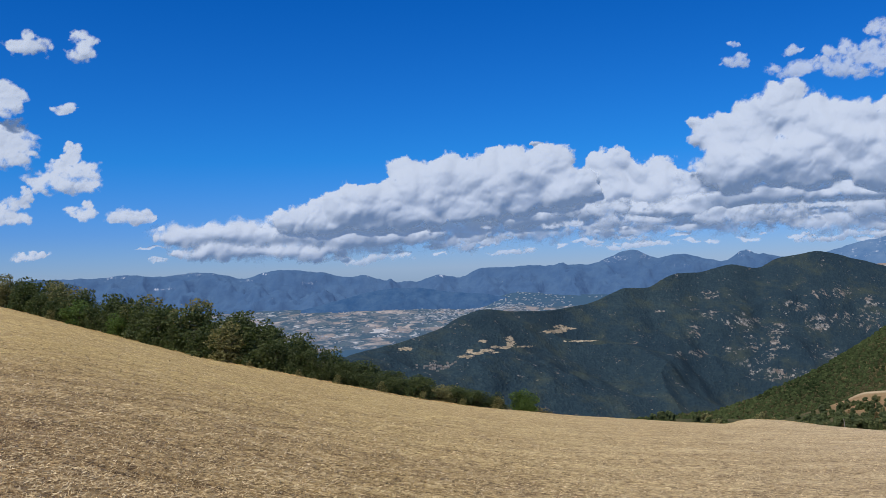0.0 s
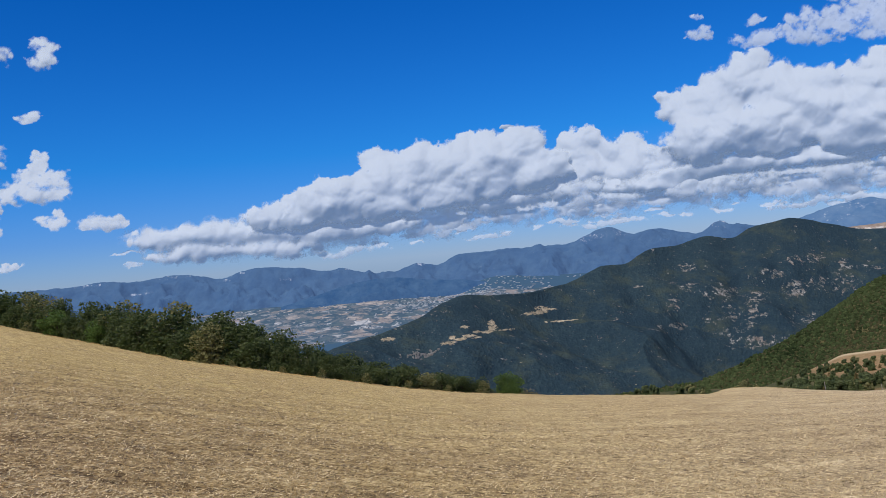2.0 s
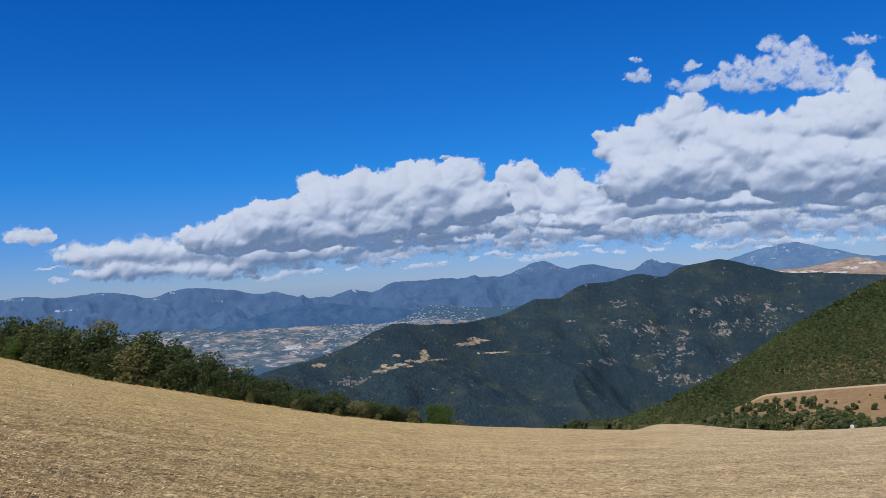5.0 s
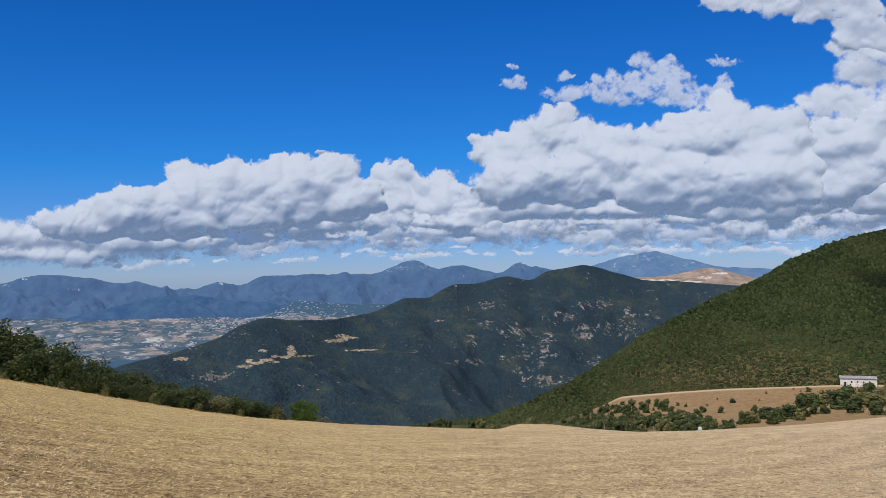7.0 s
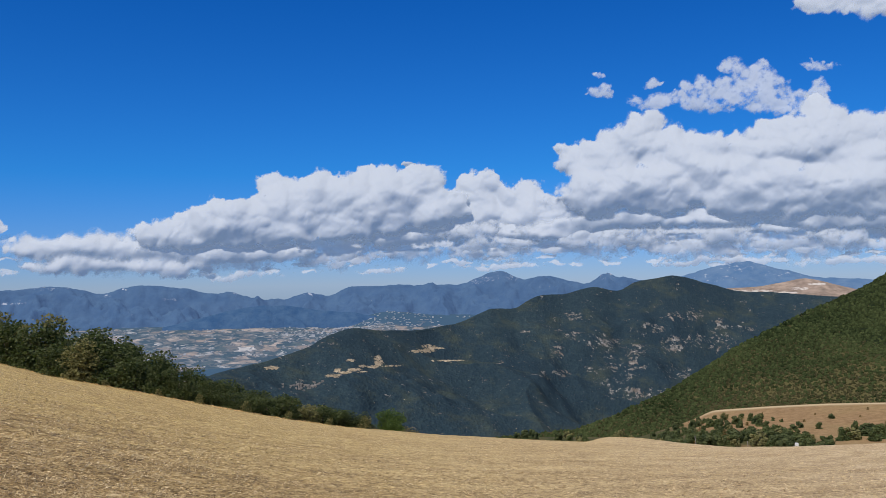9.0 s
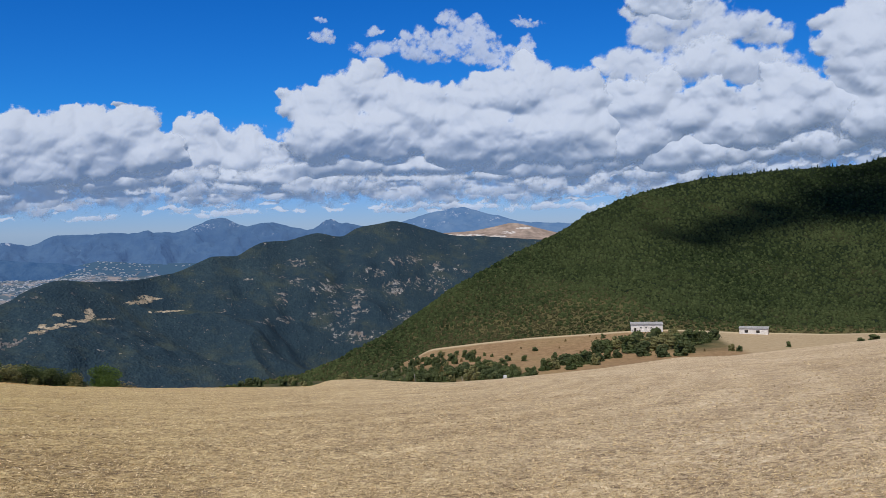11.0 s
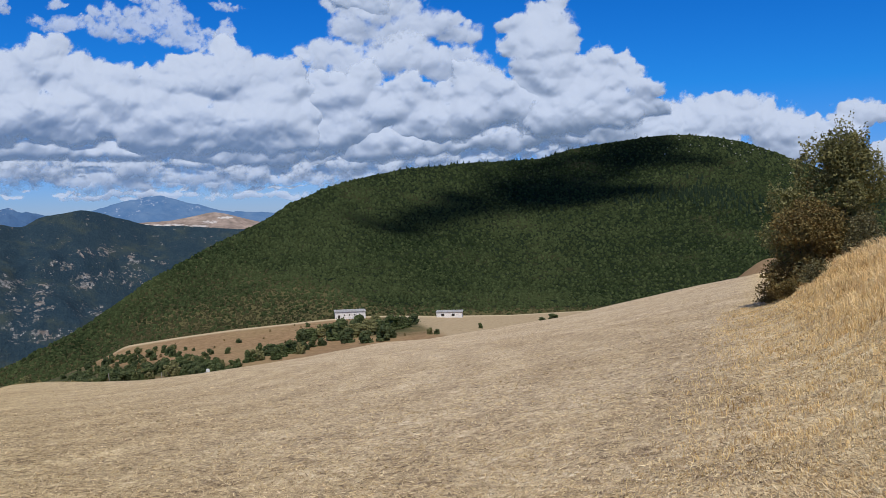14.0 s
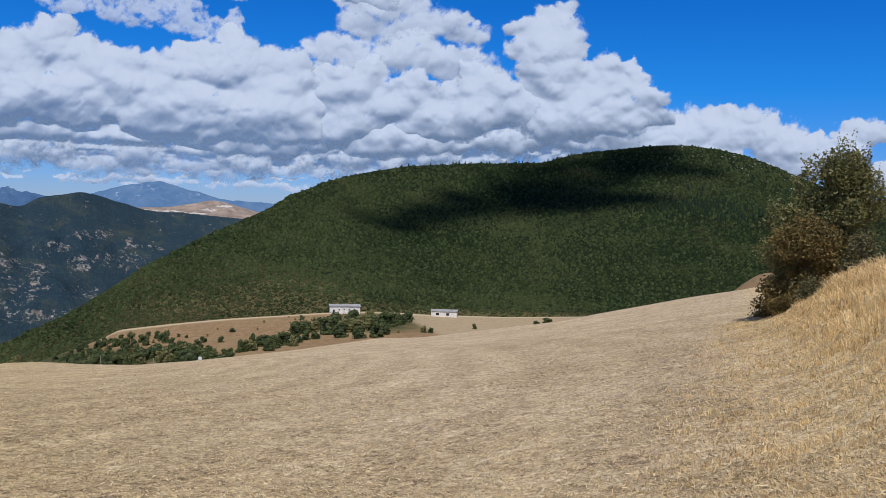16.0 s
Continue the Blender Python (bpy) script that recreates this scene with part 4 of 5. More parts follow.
def shade_cloud():
    """A cloud overhead, out of sight, whose shadow lies on the wooded hill."""
    rng = np.random.RandomState(3)
    VV, FF, DD, at = [], [], [], 0
    up = np.array(TO_SUN[:])
    for az, el, rad in ((40.1, -1.0, 24), (41.5, -1.3, 32), (42.9, -0.7, 38), (44.5, -0.3, 42), (46.2, 0.1, 46), (48.0, 0.4, 50), (50.0, 0.5, 52), (51.8, 0.5, 50), (53.5, 0.6, 48), (55.2, 0.55, 42), (56.9, 0.45, 30),
                        (44.7, 0.5, 28), (48.2, 1.2, 36), (50.5, 1.4, 40), (52.5, 1.5, 40), (54.5, 1.6, 34), (46.5, 2.0, 18), (49.0, 2.2, 22), (50.8, 2.3, 30), (52.7, 2.5, 40), (54.8, 2.6, 46), (56.9, 2.6, 46), (58.9, 2.3, 36),
                        (60.4, 2.0, 24), (54.8, 3.3, 34), (56.9, 3.5, 36), (58.2, 3.2, 28), (38.5, -0.4, 16)):
        f, c = line(az, HILL.f[:, :2]), line(az, HILL.c[:, :2])
        p = HILL.at(az, (el - f) / (c - f)) + up * 3300
        bm = bmesh.new()
        bmesh.ops.create_icosphere(bm, subdivisions=3, radius=1.0)
        V = np.array([v.co[:] for v in bm.verts])
        F = np.array([[v.index for v in q.verts] for q in bm.faces])
        bm.free()
        V = V * (1 + 0.28 * fbm(V[:, :1] * 2 + az, V[:, 1:2] * 2 + V[:, 2:] * 3, 4, 0.6, 5))
        DD.append(1.0 - 1.0 * (V[:, 0] ** 2 + V[:, 1] ** 2))
        VV.append(V * [rad * 0.78, rad * 0.78, rad * 0.3] + p)
        FF.append(F + at)
        at += len(V)
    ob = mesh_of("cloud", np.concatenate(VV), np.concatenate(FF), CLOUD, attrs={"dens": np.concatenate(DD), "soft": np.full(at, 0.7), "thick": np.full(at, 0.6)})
    tagged(ob, "white cumulus cloud drifting over the hill", "cloud", "clouds")


puffy_sky()
shade_cloud()


# ---- plants ----
BARK = make_plain("bark", (0.05, 0.04, 0.03), (0.13, 0.105, 0.08), 9.0, 0.9, 0.8, 0.1)
OAK_LEAF = make_leaf("oak_leaf", [(0.0, (0.020, 0.032, 0.012)), (0.5, (0.038, 0.052, 0.020)), (1.0, (0.098, 0.108, 0.044))], 0.5)
GREEN_LEAF = make_leaf("fresh_leaf", [(0.0, (0.036, 0.062, 0.014)), (0.5, (0.068, 0.108, 0.024)), (1.0, (0.115, 0.165, 0.040))], 0.8)
SCRUB_LEAF = make_leaf("scrub_leaf", [(0.0, (0.026, 0.040, 0.013)), (0.5, (0.050, 0.068, 0.022)), (1.0, (0.105, 0.115, 0.045))], 0.6)
LONE_LEAF = make_leaf("bright_leaf", [(0.0, (0.024, 0.044, 0.010)), (0.5, (0.052, 0.086, 0.018)), (1.0, (0.10, 0.145, 0.036))], 0.8)
OLIVE_LEAF = make_leaf("dusty_leaf", [(0.0, (0.058, 0.062, 0.023)), (0.5, (0.125, 0.122, 0.047)), (1.0, (0.26, 0.235, 0.10))], 1.6, 0.35, (0.3, 0.28, 0.08))
RUST_LEAF = make_leaf("withered_leaf", [(0.0, (0.058, 0.040, 0.017)), (0.45, (0.135, 0.09, 0.030)), (0.8, (0.21, 0.14, 0.046)), (1.0, (0.14, 0.125, 0.046))], 1.8, 0.2, (0.4, 0.22, 0.05))
GREY_LEAF = make_leaf("grey_leaf", [(0.0, (0.05, 0.048, 0.022)), (0.5, (0.10, 0.09, 0.04)), (1.0, (0.17, 0.145, 0.07))], 2.2, 0.2, (0.3, 0.26, 0.1))
CANOPY = make_leaf("hill_canopy", [(0.0, (0.007, 0.012, 0.005)), (0.4, (0.021, 0.031, 0.012)), (0.85, (0.039, 0.052, 0.020)), (1.0, (0.066, 0.078, 0.030))], 0.01, 0.1, (0.2, 0.3, 0.05), 0.0)
DRY_CANOPY = make_leaf("dry_scrub", [(0.0, (0.018, 0.021, 0.009)), (0.45, (0.037, 0.036, 0.017)), (0.85, (0.060, 0.054, 0.026)), (1.0, (0.095, 0.076, 0.036))], 0.01, 0.1, (0.2, 0.3, 0.05), 0.0)
FIR = make_plain("fir_needles", (0.010, 0.018, 0.010), (0.026, 0.040, 0.018), 0.6, 0.9, 0.6, 0.1, 0.3)
STRAW = make_leaf("straw", [(0.0, (0.10, 0.064, 0.028)), (0.35, (0.34, 0.24, 0.115)), (0.75, (0.56, 0.415, 0.215)), (1.0, (0.76, 0.60, 0.37))], 0.4, 0.15, (0.6, 0.45, 0.2))
DRY_GRASS = make_leaf("dry_grass", [(0.0, (0.20, 0.10, 0.035)), (0.3, (0.54, 0.35, 0.135)), (0.7, (0.80, 0.575, 0.255)), (1.0, (0.95, 0.78, 0.46))], 0.9, 0.45, (0.85, 0.56, 0.2))


def unit(rng, n):
    v = rng.normal(size=(n, 3))
    return v / np.linalg.norm(v, axis=1, keepdims=True)


def leaf_arrays(rng, centre, size, up=0.35, long=1.5):
    """A small folded leaf or leaf bunch at each centre: four corners, turned at random."""
    n = len(centre)
    a = unit(rng, n)
    a[:, 2] = np.abs(a[:, 2]) * up + a[:, 2] * (1 - up)
    b = np.cross(a, unit(rng, n))
    b /= np.linalg.norm(b, axis=1, keepdims=True) + 1e-9
    s = size * rng.uniform(0.6, 1.3, (n, 1))
    c = np.asarray(centre)
    V = np.stack([c - a * s * long / 2, c + b * s / 2, c + a * s * long / 2, c - b * s / 2], 1).reshape(-1, 3)
    return V, np.arange(4 * n).reshape(-1, 4)


def crown_points(rng, lobes, n, inner=0.55):
    """Places in the outer shells of rounded lobes (x, y, z, radius, height)."""
    L = np.array(lobes, float)
    k = rng.choice(len(L), n, p=L[:, 3] ** 2 / (L[:, 3] ** 2).sum())
    d = unit(rng, n)
    rad = rng.uniform(inner, 1.0, n) ** 0.6
    rad = rad * (1 + 0.22 * np.sin(d[:, 0] * 5 + k) * np.cos(d[:, 1] * 6 + 2 * k) + 0.12 * np.sin(d[:, 2] * 9 + k))
    return L[k, :3] + d * rad[:, None] * np.stack([L[k, 3], L[k, 3], L[k, 4]], 1)


def limb(bm, a, b, r0, r1, sides=6):
    a, b = Vector(a), Vector(b)
    q = (b - a).to_track_quat("Z", "Y")
    rings = []
    for p, r in ((a, r0), ((a + b) / 2 + Vector((0.04, -0.03, 0)) * (b - a).length, (r0 + r1) / 2), (b, r1)):
        rings.append([bm.verts.new(p + q @ Vector((r * math.cos(t), r * math.sin(t), 0))) for t in (2 * math.pi * k / sides for k in range(sides))])
    for lo, hi in zip(rings, rings[1:]):
        for k in range(sides):
            bm.faces.new((lo[k], lo[(k + 1) % sides], hi[(k + 1) % sides], hi[k]))
    bm.faces.new(rings[-1])


def core_arrays(lobes, shrink=0.78):
    """The dense inside of a bush: a rounded body in each lobe."""
    V, F = [], []
    for x, y, z, r, h in lobes:
        b = len(V)
        for i in range(4):
            e = math.pi * (0.12 + 0.76 * i / 3)
            for k in range(5):
                t = 2 * math.pi * k / 5 + i * 0.4
                V.append((x + r * shrink * math.sin(e) * math.cos(t), y + r * shrink * math.sin(e) * math.sin(t), max(0.0, z + h * shrink * math.cos(e))))
        for i in range(3):
            for k in range(5):
                F.append((b + i * 5 + k, b + (i + 1) * 5 + k, b + (i + 1) * 5 + (k + 1) % 5, b + i * 5 + (k + 1) % 5))
    return np.array(V), np.array(F)


def make_tree(name, label, seed, height, spread, leaves, size, leaf, low=0.18, category="tree", twigs=0, tall=1.0, dense=False):
    """A tree at the origin: tapered trunk, forking limbs, a ragged crown of leaf bunches in many lobes."""
    rng = np.random.RandomState(seed)
    top = tagged(new(name), label, category)
    lobes = []
    n = rng.randint(10, 15)
    for k in range(n):
        t, q, h = rng.uniform(0, 2 * math.pi), math.sqrt(rng.uniform(0, 1)), rng.uniform(low + 0.12, 0.86)
        wide = spread * (0.55 + 0.6 * math.sin(math.pi * min(1, max(0, (h - low) / (1 - low)) * 0.85 + 0.12)))
        r = spread * rng.uniform(0.30, 0.5)
        lobes.append((math.cos(t) * q * (wide - r), math.sin(t) * q * (wide - r), h * height, r, r * rng.uniform(0.7, 1.0) * tall))
    lobes.append((0, 0, height * 0.84, spread * 0.34, height * 0.15))
    lobes.append((0, 0, height * 0.5, spread * 0.6, height * 0.3))
    for k in range(5):
        t = 1.26 * k + rng.uniform(0, 1)
        lobes.append((math.cos(t) * spread * 0.5, math.sin(t) * spread * 0.5, height * (low + 0.13), spread * 0.42, height * 0.14))
    bm = bmesh.new()
    r0 = height * 0.022
    fork = (0.02 * height, 0.01 * height, height * (low + 0.12))
    limb(bm, (0, 0, -0.4), fork, r0 * 1.35, r0 * 0.9, 8)
    for x, y, z, r, h in lobes[:3 if dense else 9]:
        limb(bm, fork, (x * 0.9, y * 0.9, max(z, fork[2] + 0.2)), r0 * 0.55, r0 * 0.12, 5)
    part("trunk", bm, BARK, top)
    pts = crown_points(rng, lobes, leaves)
    if twigs:
        for _ in range(twigs):
            x, y, z, r, h = lobes[rng.randint(len(lobes))]
            s = np.linspace(0.1, 1.0, 16)[:, None]
            base = np.array([x, y, z]) + unit(rng, 1)[0] * r * 0.7
            way = np.array([rng.normal(0, 0.16), rng.normal(0, 0.16), 1.0]) * height * rng.uniform(0.12, 0.26)
            pts = np.concatenate([pts, base + way * s + rng.normal(0, 0.03, (16, 3))])
    pts[:, 2] = np.maximum(pts[:, 2], 0.05)
    V, F = leaf_arrays(rng, pts, size)
    if dense:
        V2, F2 = core_arrays(lobes)
        V, F = np.concatenate([V, V2]), np.concatenate([F, F2 + len(V)])
    crown = mesh_of("crown", V, F, leaf, False)
    crown.parent = top
    return top


def put(kind, az, r, z, scale, turn, squash=1.0, label=""):
    a = radians(az)
    ob = copy_thing(kind, Matrix.LocRotScale((r * math.sin(a), r * math.cos(a), z), Euler((0, 0, turn)), (scale, scale, scale * squash)))
    if label:
        ob["label"] = label
    return ob


def bury(ob):
    """Take away a pattern tree once its copies stand."""
    for o in (*ob.children_recursive, ob):
        bpy.data.objects.remove(o)


HEDGE_TOP = [(-34, 1.2), (-30, 0.9), (-26, 0.35), (-24.7, -0.05), (-22.8, -0.5), (-21, -1.05), (-19, -1.3), (-17.5, -1.75), (-15.9, -2.05), (-14.5, -2.0), (-12.9, -2.55), (-11.2, -3.25),
             (-9.5, -3.9), (-8, -4.6), (-6.7, -5.2), (-4.8, -5.9), (-2.4, -6.5), (-0.2, -7.05), (1.4, -7.7), (2.8, -8.4), (4, -8.8)]


def build_hedge():
    rng = np.random.RandomState(21)
    kinds = [make_tree("oak_tree", "dark green broadleaf tree in the row beside the stubble", 300 + k, 7.0, 3.3, 3800, 0.25, OAK_LEAF, 0.04) for k in range(4)]
    kinds += [make_tree("oak_tree", "olive green broadleaf tree in the row beside the stubble", 310 + k, 7.0, 3.3, 3800, 0.25, OLIVE_LEAF if k else GREEN_LEAF, 0.05) for k in range(2)]
    for row, (back, step, keep) in enumerate(((3.2, 3.3, 1.0), (8.0, 3.9, 1.0), (14.0, 4.6, 1.03))):
        az = -33.0 + row * 0.4
        while az < 3.2 - row * 0.7:
            rc = float(line(az, CREST_R))
            r = rc + back + rng.uniform(-0.8, 0.8) + (4 if az < -22 else 0)
            z = float(field_z(az, r))
            want = EYE + r * math.tan(radians(float(line(az, HEDGE_TOP)))) - z
            h = max(2.6, want * 1.12 * keep * (rng.uniform(0.82, 1.1) if row else rng.uniform(0.58, 1.02)))
            pick = rng.choice(6, p=[0.23, 0.23, 0.20, 0.17, 0.04, 0.13])
            s = h / 7.0
            wide = max(s, 0.5 * s + 0.42) * rng.uniform(0.85, 1.3)
            a = radians(az)
            ob = copy_thing(kinds[pick], Matrix.LocRotScale((r * math.sin(a), r * math.cos(a), z - 0.2), Euler((0, 0, rng.uniform(0, 6.28))), (wide, wide, s)))
            tagged(ob, group="trees along the field edge")
            az += math.degrees(step * (0.75 if h < 3.2 else 1.0) / r) * rng.uniform(0.8, 1.2)
    for k in kinds:
        bury(k)


def build_edge_shrubs():
    """Low pale bushes at the foot of the tree row, and the lone tree at the brow."""
    rng = np.random.RandomState(5)
    low = make_tree("shrub", "low dusty green shrub at the field's edge", 330, 1.6, 0.9, 700, 0.12, OLIVE_LEAF, 0.0, "shrub")
    for az in (-23.5, -17.6, -15.2, -12.2, -9.2, -6.9, -4.1, -1.6, 0.9, 3.1):
        r = float(line(az, CREST_R)) + rng.uniform(0.2, 1.2)
        tagged(put(low, az, r, float(field_z(az, r)) - 0.1, rng.uniform(0.6, 1.25), rng.uniform(0, 6)), group="shrubs along the field edge")
    bury(low)
    lone = make_tree("lone_tree", "bright green round tree standing alone beyond the brow", 341, 5.4, 2.7, 9000, 0.17, LONE_LEAF, 0.04)
    r = 138.0
    z = EYE + r * math.tan(radians(-7.7)) - 5.4
    a = radians(4.75)
    lone.matrix_basis = pose(r * math.sin(a), r * math.cos(a), z)
    small = make_tree("shrub", "low grey-green shrub beyond the brow of the field", 342, 2.2, 1.2, 900, 0.13, GREY_LEAF, 0.0, "shrub")
    for az, top in ((5.75, -8.82), (6.3, -8.98), (3.5, -8.75)):
        put(small, az, 134.0, EYE + 134 * math.tan(radians(top)) - 2.2, 1.0, az * 3)
    bury(small)


def pasture_v(az, el):
    v = np.linspace(0, 1, 120)
    p = pasture_at(np.full(120, az), v)
    e = np.degrees(np.arctan2(p[:, 2] - EYE, np.hypot(p[:, 0], p[:, 1])))
    return v[np.argmin(np.abs(e - el))]


def build_pasture_bushes():
    rng = np.random.RandomState(77)
    kinds = [make_tree("bush", "dark green bush growing in the dry pasture", 350 + k, 2.9, 2.0, 330, 0.26, (OAK_LEAF, SCRUB_LEAF, SCRUB_LEAF, OLIVE_LEAF)[k], 0.0, "bush", dense=True) for k in range(4)]
    rust = make_tree("bush", "small rusty brown bush growing in the dry pasture", 360, 1.8, 1.0, 300, 0.22, RUST_LEAF, 0.0, "bush")

    def stand(az, el, scale, kind=None, group="bushes in the pasture"):
        p = pasture_at(az, pasture_v(az, el))
        k = kinds[rng.choice(4, p=[0.4, 0.35, 0.1, 0.15])] if kind is None else kind
        ob = copy_thing(k, Matrix.LocRotScale((float(p[0]), float(p[1]), float(p[2]) - 0.25), Euler((0, 0, rng.uniform(0, 6.28))), (scale * rng.uniform(0.9, 1.15), scale, scale * rng.uniform(0.95, 1.35))))
        tagged(ob, group=group)

    for _ in range(188):
        az = rng.uniform(21.0, 31.4)
        top = np.interp(az, [21, 23.5, 25, 27.5, 29.5, 31.4], [-9.0, -8.5, -8.15, -8.1, -8.55, -9.2])
        el = top - (rng.uniform(0, 1) ** 0.8) * 1.9
        low = top - el
        stand(az, el, rng.uniform(0.45, 0.95) * (1.0 + 0.45 * low), rust if rng.rand() < 0.16 - 0.08 * low else None)
    for _ in range(64):
        az = rng.uniform(12.0, 22.5)
        stand(az, -9.5 - rng.uniform(0, 1.2), rng.uniform(0.6, 1.1), kinds[rng.choice([2, 3, 3, 0])])
    for az, el, s in ((31.6, -9.35, 0.9), (32.2, -9.3, 1.0), (33.0, -9.05, 1.15), (33.6, -9.15, 1.1), (34.1, -9.0, 1.2), (34.5, -8.9, 1.0), (35.1, -8.8, 0.9), (35.6, -8.65, 0.8), (36.2, -8.6, 0.7),
                      (35.0, -8.3, 1.1), (35.5, -8.2, 1.25), (36.0, -8.05, 1.3), (36.4, -7.95, 1.1), (37.0, -8.3, 1.6), (37.5, -8.1, 1.5), (38.0, -8.2, 1.5), (38.4, -7.9, 1.4), (38.9, -8.1, 1.6), (39.4, -7.85, 1.4),
                      (39.9, -8.0, 1.5), (40.4, -7.8, 1.5), (40.9, -7.75, 1.4), (41.4, -7.65, 1.3), (41.9, -7.5, 1.1), (38.6, -7.5, 1.1), (39.6, -7.4, 0.9), (40.6, -7.35, 0.9), (37.8, -8.5, 1.2), (39.0, -8.55, 1.1), (40.0, -8.45, 1.2), (40.5, -8.3, 1.0), (33.3, -9.3, 1.0), (34.8, -9.05, 0.8)):
        stand(az, el, s * 1.6)
    for az, el, s in ((29.6, -8.4, 0.55), (30.4, -8.75, 0.6), (31.1, -8.15, 0.6), (32.3, -8.7, 0.75), (32.6, -8.0, 0.5), (33.0, -7.6, 0.55), (34.9, -7.45, 0.5), (35.3, -7.4, 0.6), (33.9, -8.3, 0.5), (30.2, -8.0, 0.5), (34.5, -7.3, 0.5), (27.3, -8.1, 0.5), (41.4, -8.2, 0.55), (43.0, -8.15, 0.7), (43.4, -8.15, 0.6), (46.2, -7.85, 0.6)):
        stand(az, el, s * 1.3, rust if s < 0.58 else None)
    for az, wide in ((50.1, 0.55), (50.75, 0.8)):
        r = float(line(az, CREST_R)) - 2.0
        tagged(put(kinds[0], az, r, float(field_z(az, r)) - 0.15, wide, az, 0.7, "low dark bush on the brow of the stubble"), group="bushes in the pasture")
    for k in kinds:
        bury(k)
    bury(rust)


def dome(rng, sides=6):
    """A rounded, uneven tree top or boulder in two rings and a cap."""
    V = [(0.0, 0.0, rng.uniform(0.85, 1.1))]
    for z, w in ((0.6, 0.7), (-0.25, 1.0)):
        turn = rng.uniform(0, 1)
        for k in range(sides):
            t, f = 2 * math.pi * k / sides + turn, rng.uniform(0.8, 1.2)
            V.append((w * f * math.cos(t), w * f * math.sin(t), z * rng.uniform(0.8, 1.2)))
    F = [(0, 1 + k, 1 + (k + 1) % sides) for k in range(sides)]
    for lo in (1,):
        for k in range(sides):
            a, b, c, d = lo + k, lo + (k + 1) % sides, lo + sides + (k + 1) % sides, lo + sides + k
            F += [(a, d, c), (a, c, b)]
    return np.array(V), np.array(F)


def build_canopy(name, land, a0, a1, count, size, grow, mat, label, seed, choose=None):
    """The forest's tree tops over a hillside, thousands of uneven crowns in one mesh."""
    rng = np.random.RandomState(seed)
    kinds = [dome(rng) for _ in range(8)]
    az, v = rng.uniform(a0, a1, count), rng.uniform(0, 1, count)
    if choose:
        ok = choose(az, v, rng.uniform(0, 1, count))
        az, v = az[ok], v[ok]
        count = len(az)
    p = land.at(az, v)
    r = np.hypot(p[:, 0], p[:, 1])
    s = (size + grow * (r - 480) / 1000) * rng.uniform(0.55, 1.25, count)
    VV, FF, at = [], [], 0
    for k in range(8):
        V, F = kinds[k]
        sel = np.arange(k, count, 8)
        t = rng.uniform(0, 6.28, len(sel))
        c, sn = np.cos(t)[:, None], np.sin(t)[:, None]
        X = np.stack([V[None, :, 0] * c - V[None, :, 1] * sn, V[None, :, 0] * sn + V[None, :, 1] * c, np.broadcast_to(V[None, :, 2] * 1.15 - 0.1, (len(sel), len(V)))], -1)
        X = X * s[sel][:, None, None] + p[sel][:, None, :]
        VV.append(X.reshape(-1, 3))
        FF.append((F[None] + (np.arange(len(sel)) * len(V))[:, None, None]).reshape(-1, 3) + at)
        at += len(sel) * len(V)
    ob = mesh_of(name, np.concatenate(VV), np.concatenate(FF), mat, False)
    tagged(ob, label, "forest", kind="stuff")


def build_firs():
    """Pointed firs along the hill's ridge and in a dark stand on its flank."""
    rng = np.random.RandomState(8)
    spots_at = [(a, 1.0 + rng.uniform(-0.02, 0.0), rng.uniform(1.6, 4.2)) for a in rng.uniform(41.0, 53.5, 150)]
    for _ in range(260):
        a = rng.normal(60.0, 2.4)
        spots_at.append((a, 0.62 + rng.normal(0, 0.035) - 0.012 * (a - 59), rng.uniform(3.5, 6.5)))
    VV, FF = [], []
    for a, v, h in spots_at:
        p = HILL.at(a, v)
        ring_n, base = 7, len(VV)
        for lvl, (z, w) in enumerate(((0.05, 0.24), (0.36, 0.15), (0.34, 0.19), (0.68, 0.085), (0.66, 0.12), (1.0, 0.0))):
            for k in range(ring_n):
                t = 2 * math.pi * k / ring_n
                wob = w * h * rng.uniform(0.75, 1.2)
                VV.append((p[0] + wob * math.cos(t), p[1] + wob * math.sin(t), p[2] + z * h))
        for lo in (0, 2, 4):
            for k in range(ring_n):
                k2 = (k + 1) % ring_n
                FF.append((base + lo * ring_n + k, base + lo * ring_n + k2, base + (lo + 1) * ring_n + k2, base + (lo + 1) * ring_n + k))
    ob = mesh_of("conifer_stand", VV, FF, FIR, False)
    tagged(ob, "dark pointed conifers on the ridge and flank of the hill", "conifers", kind="stuff")


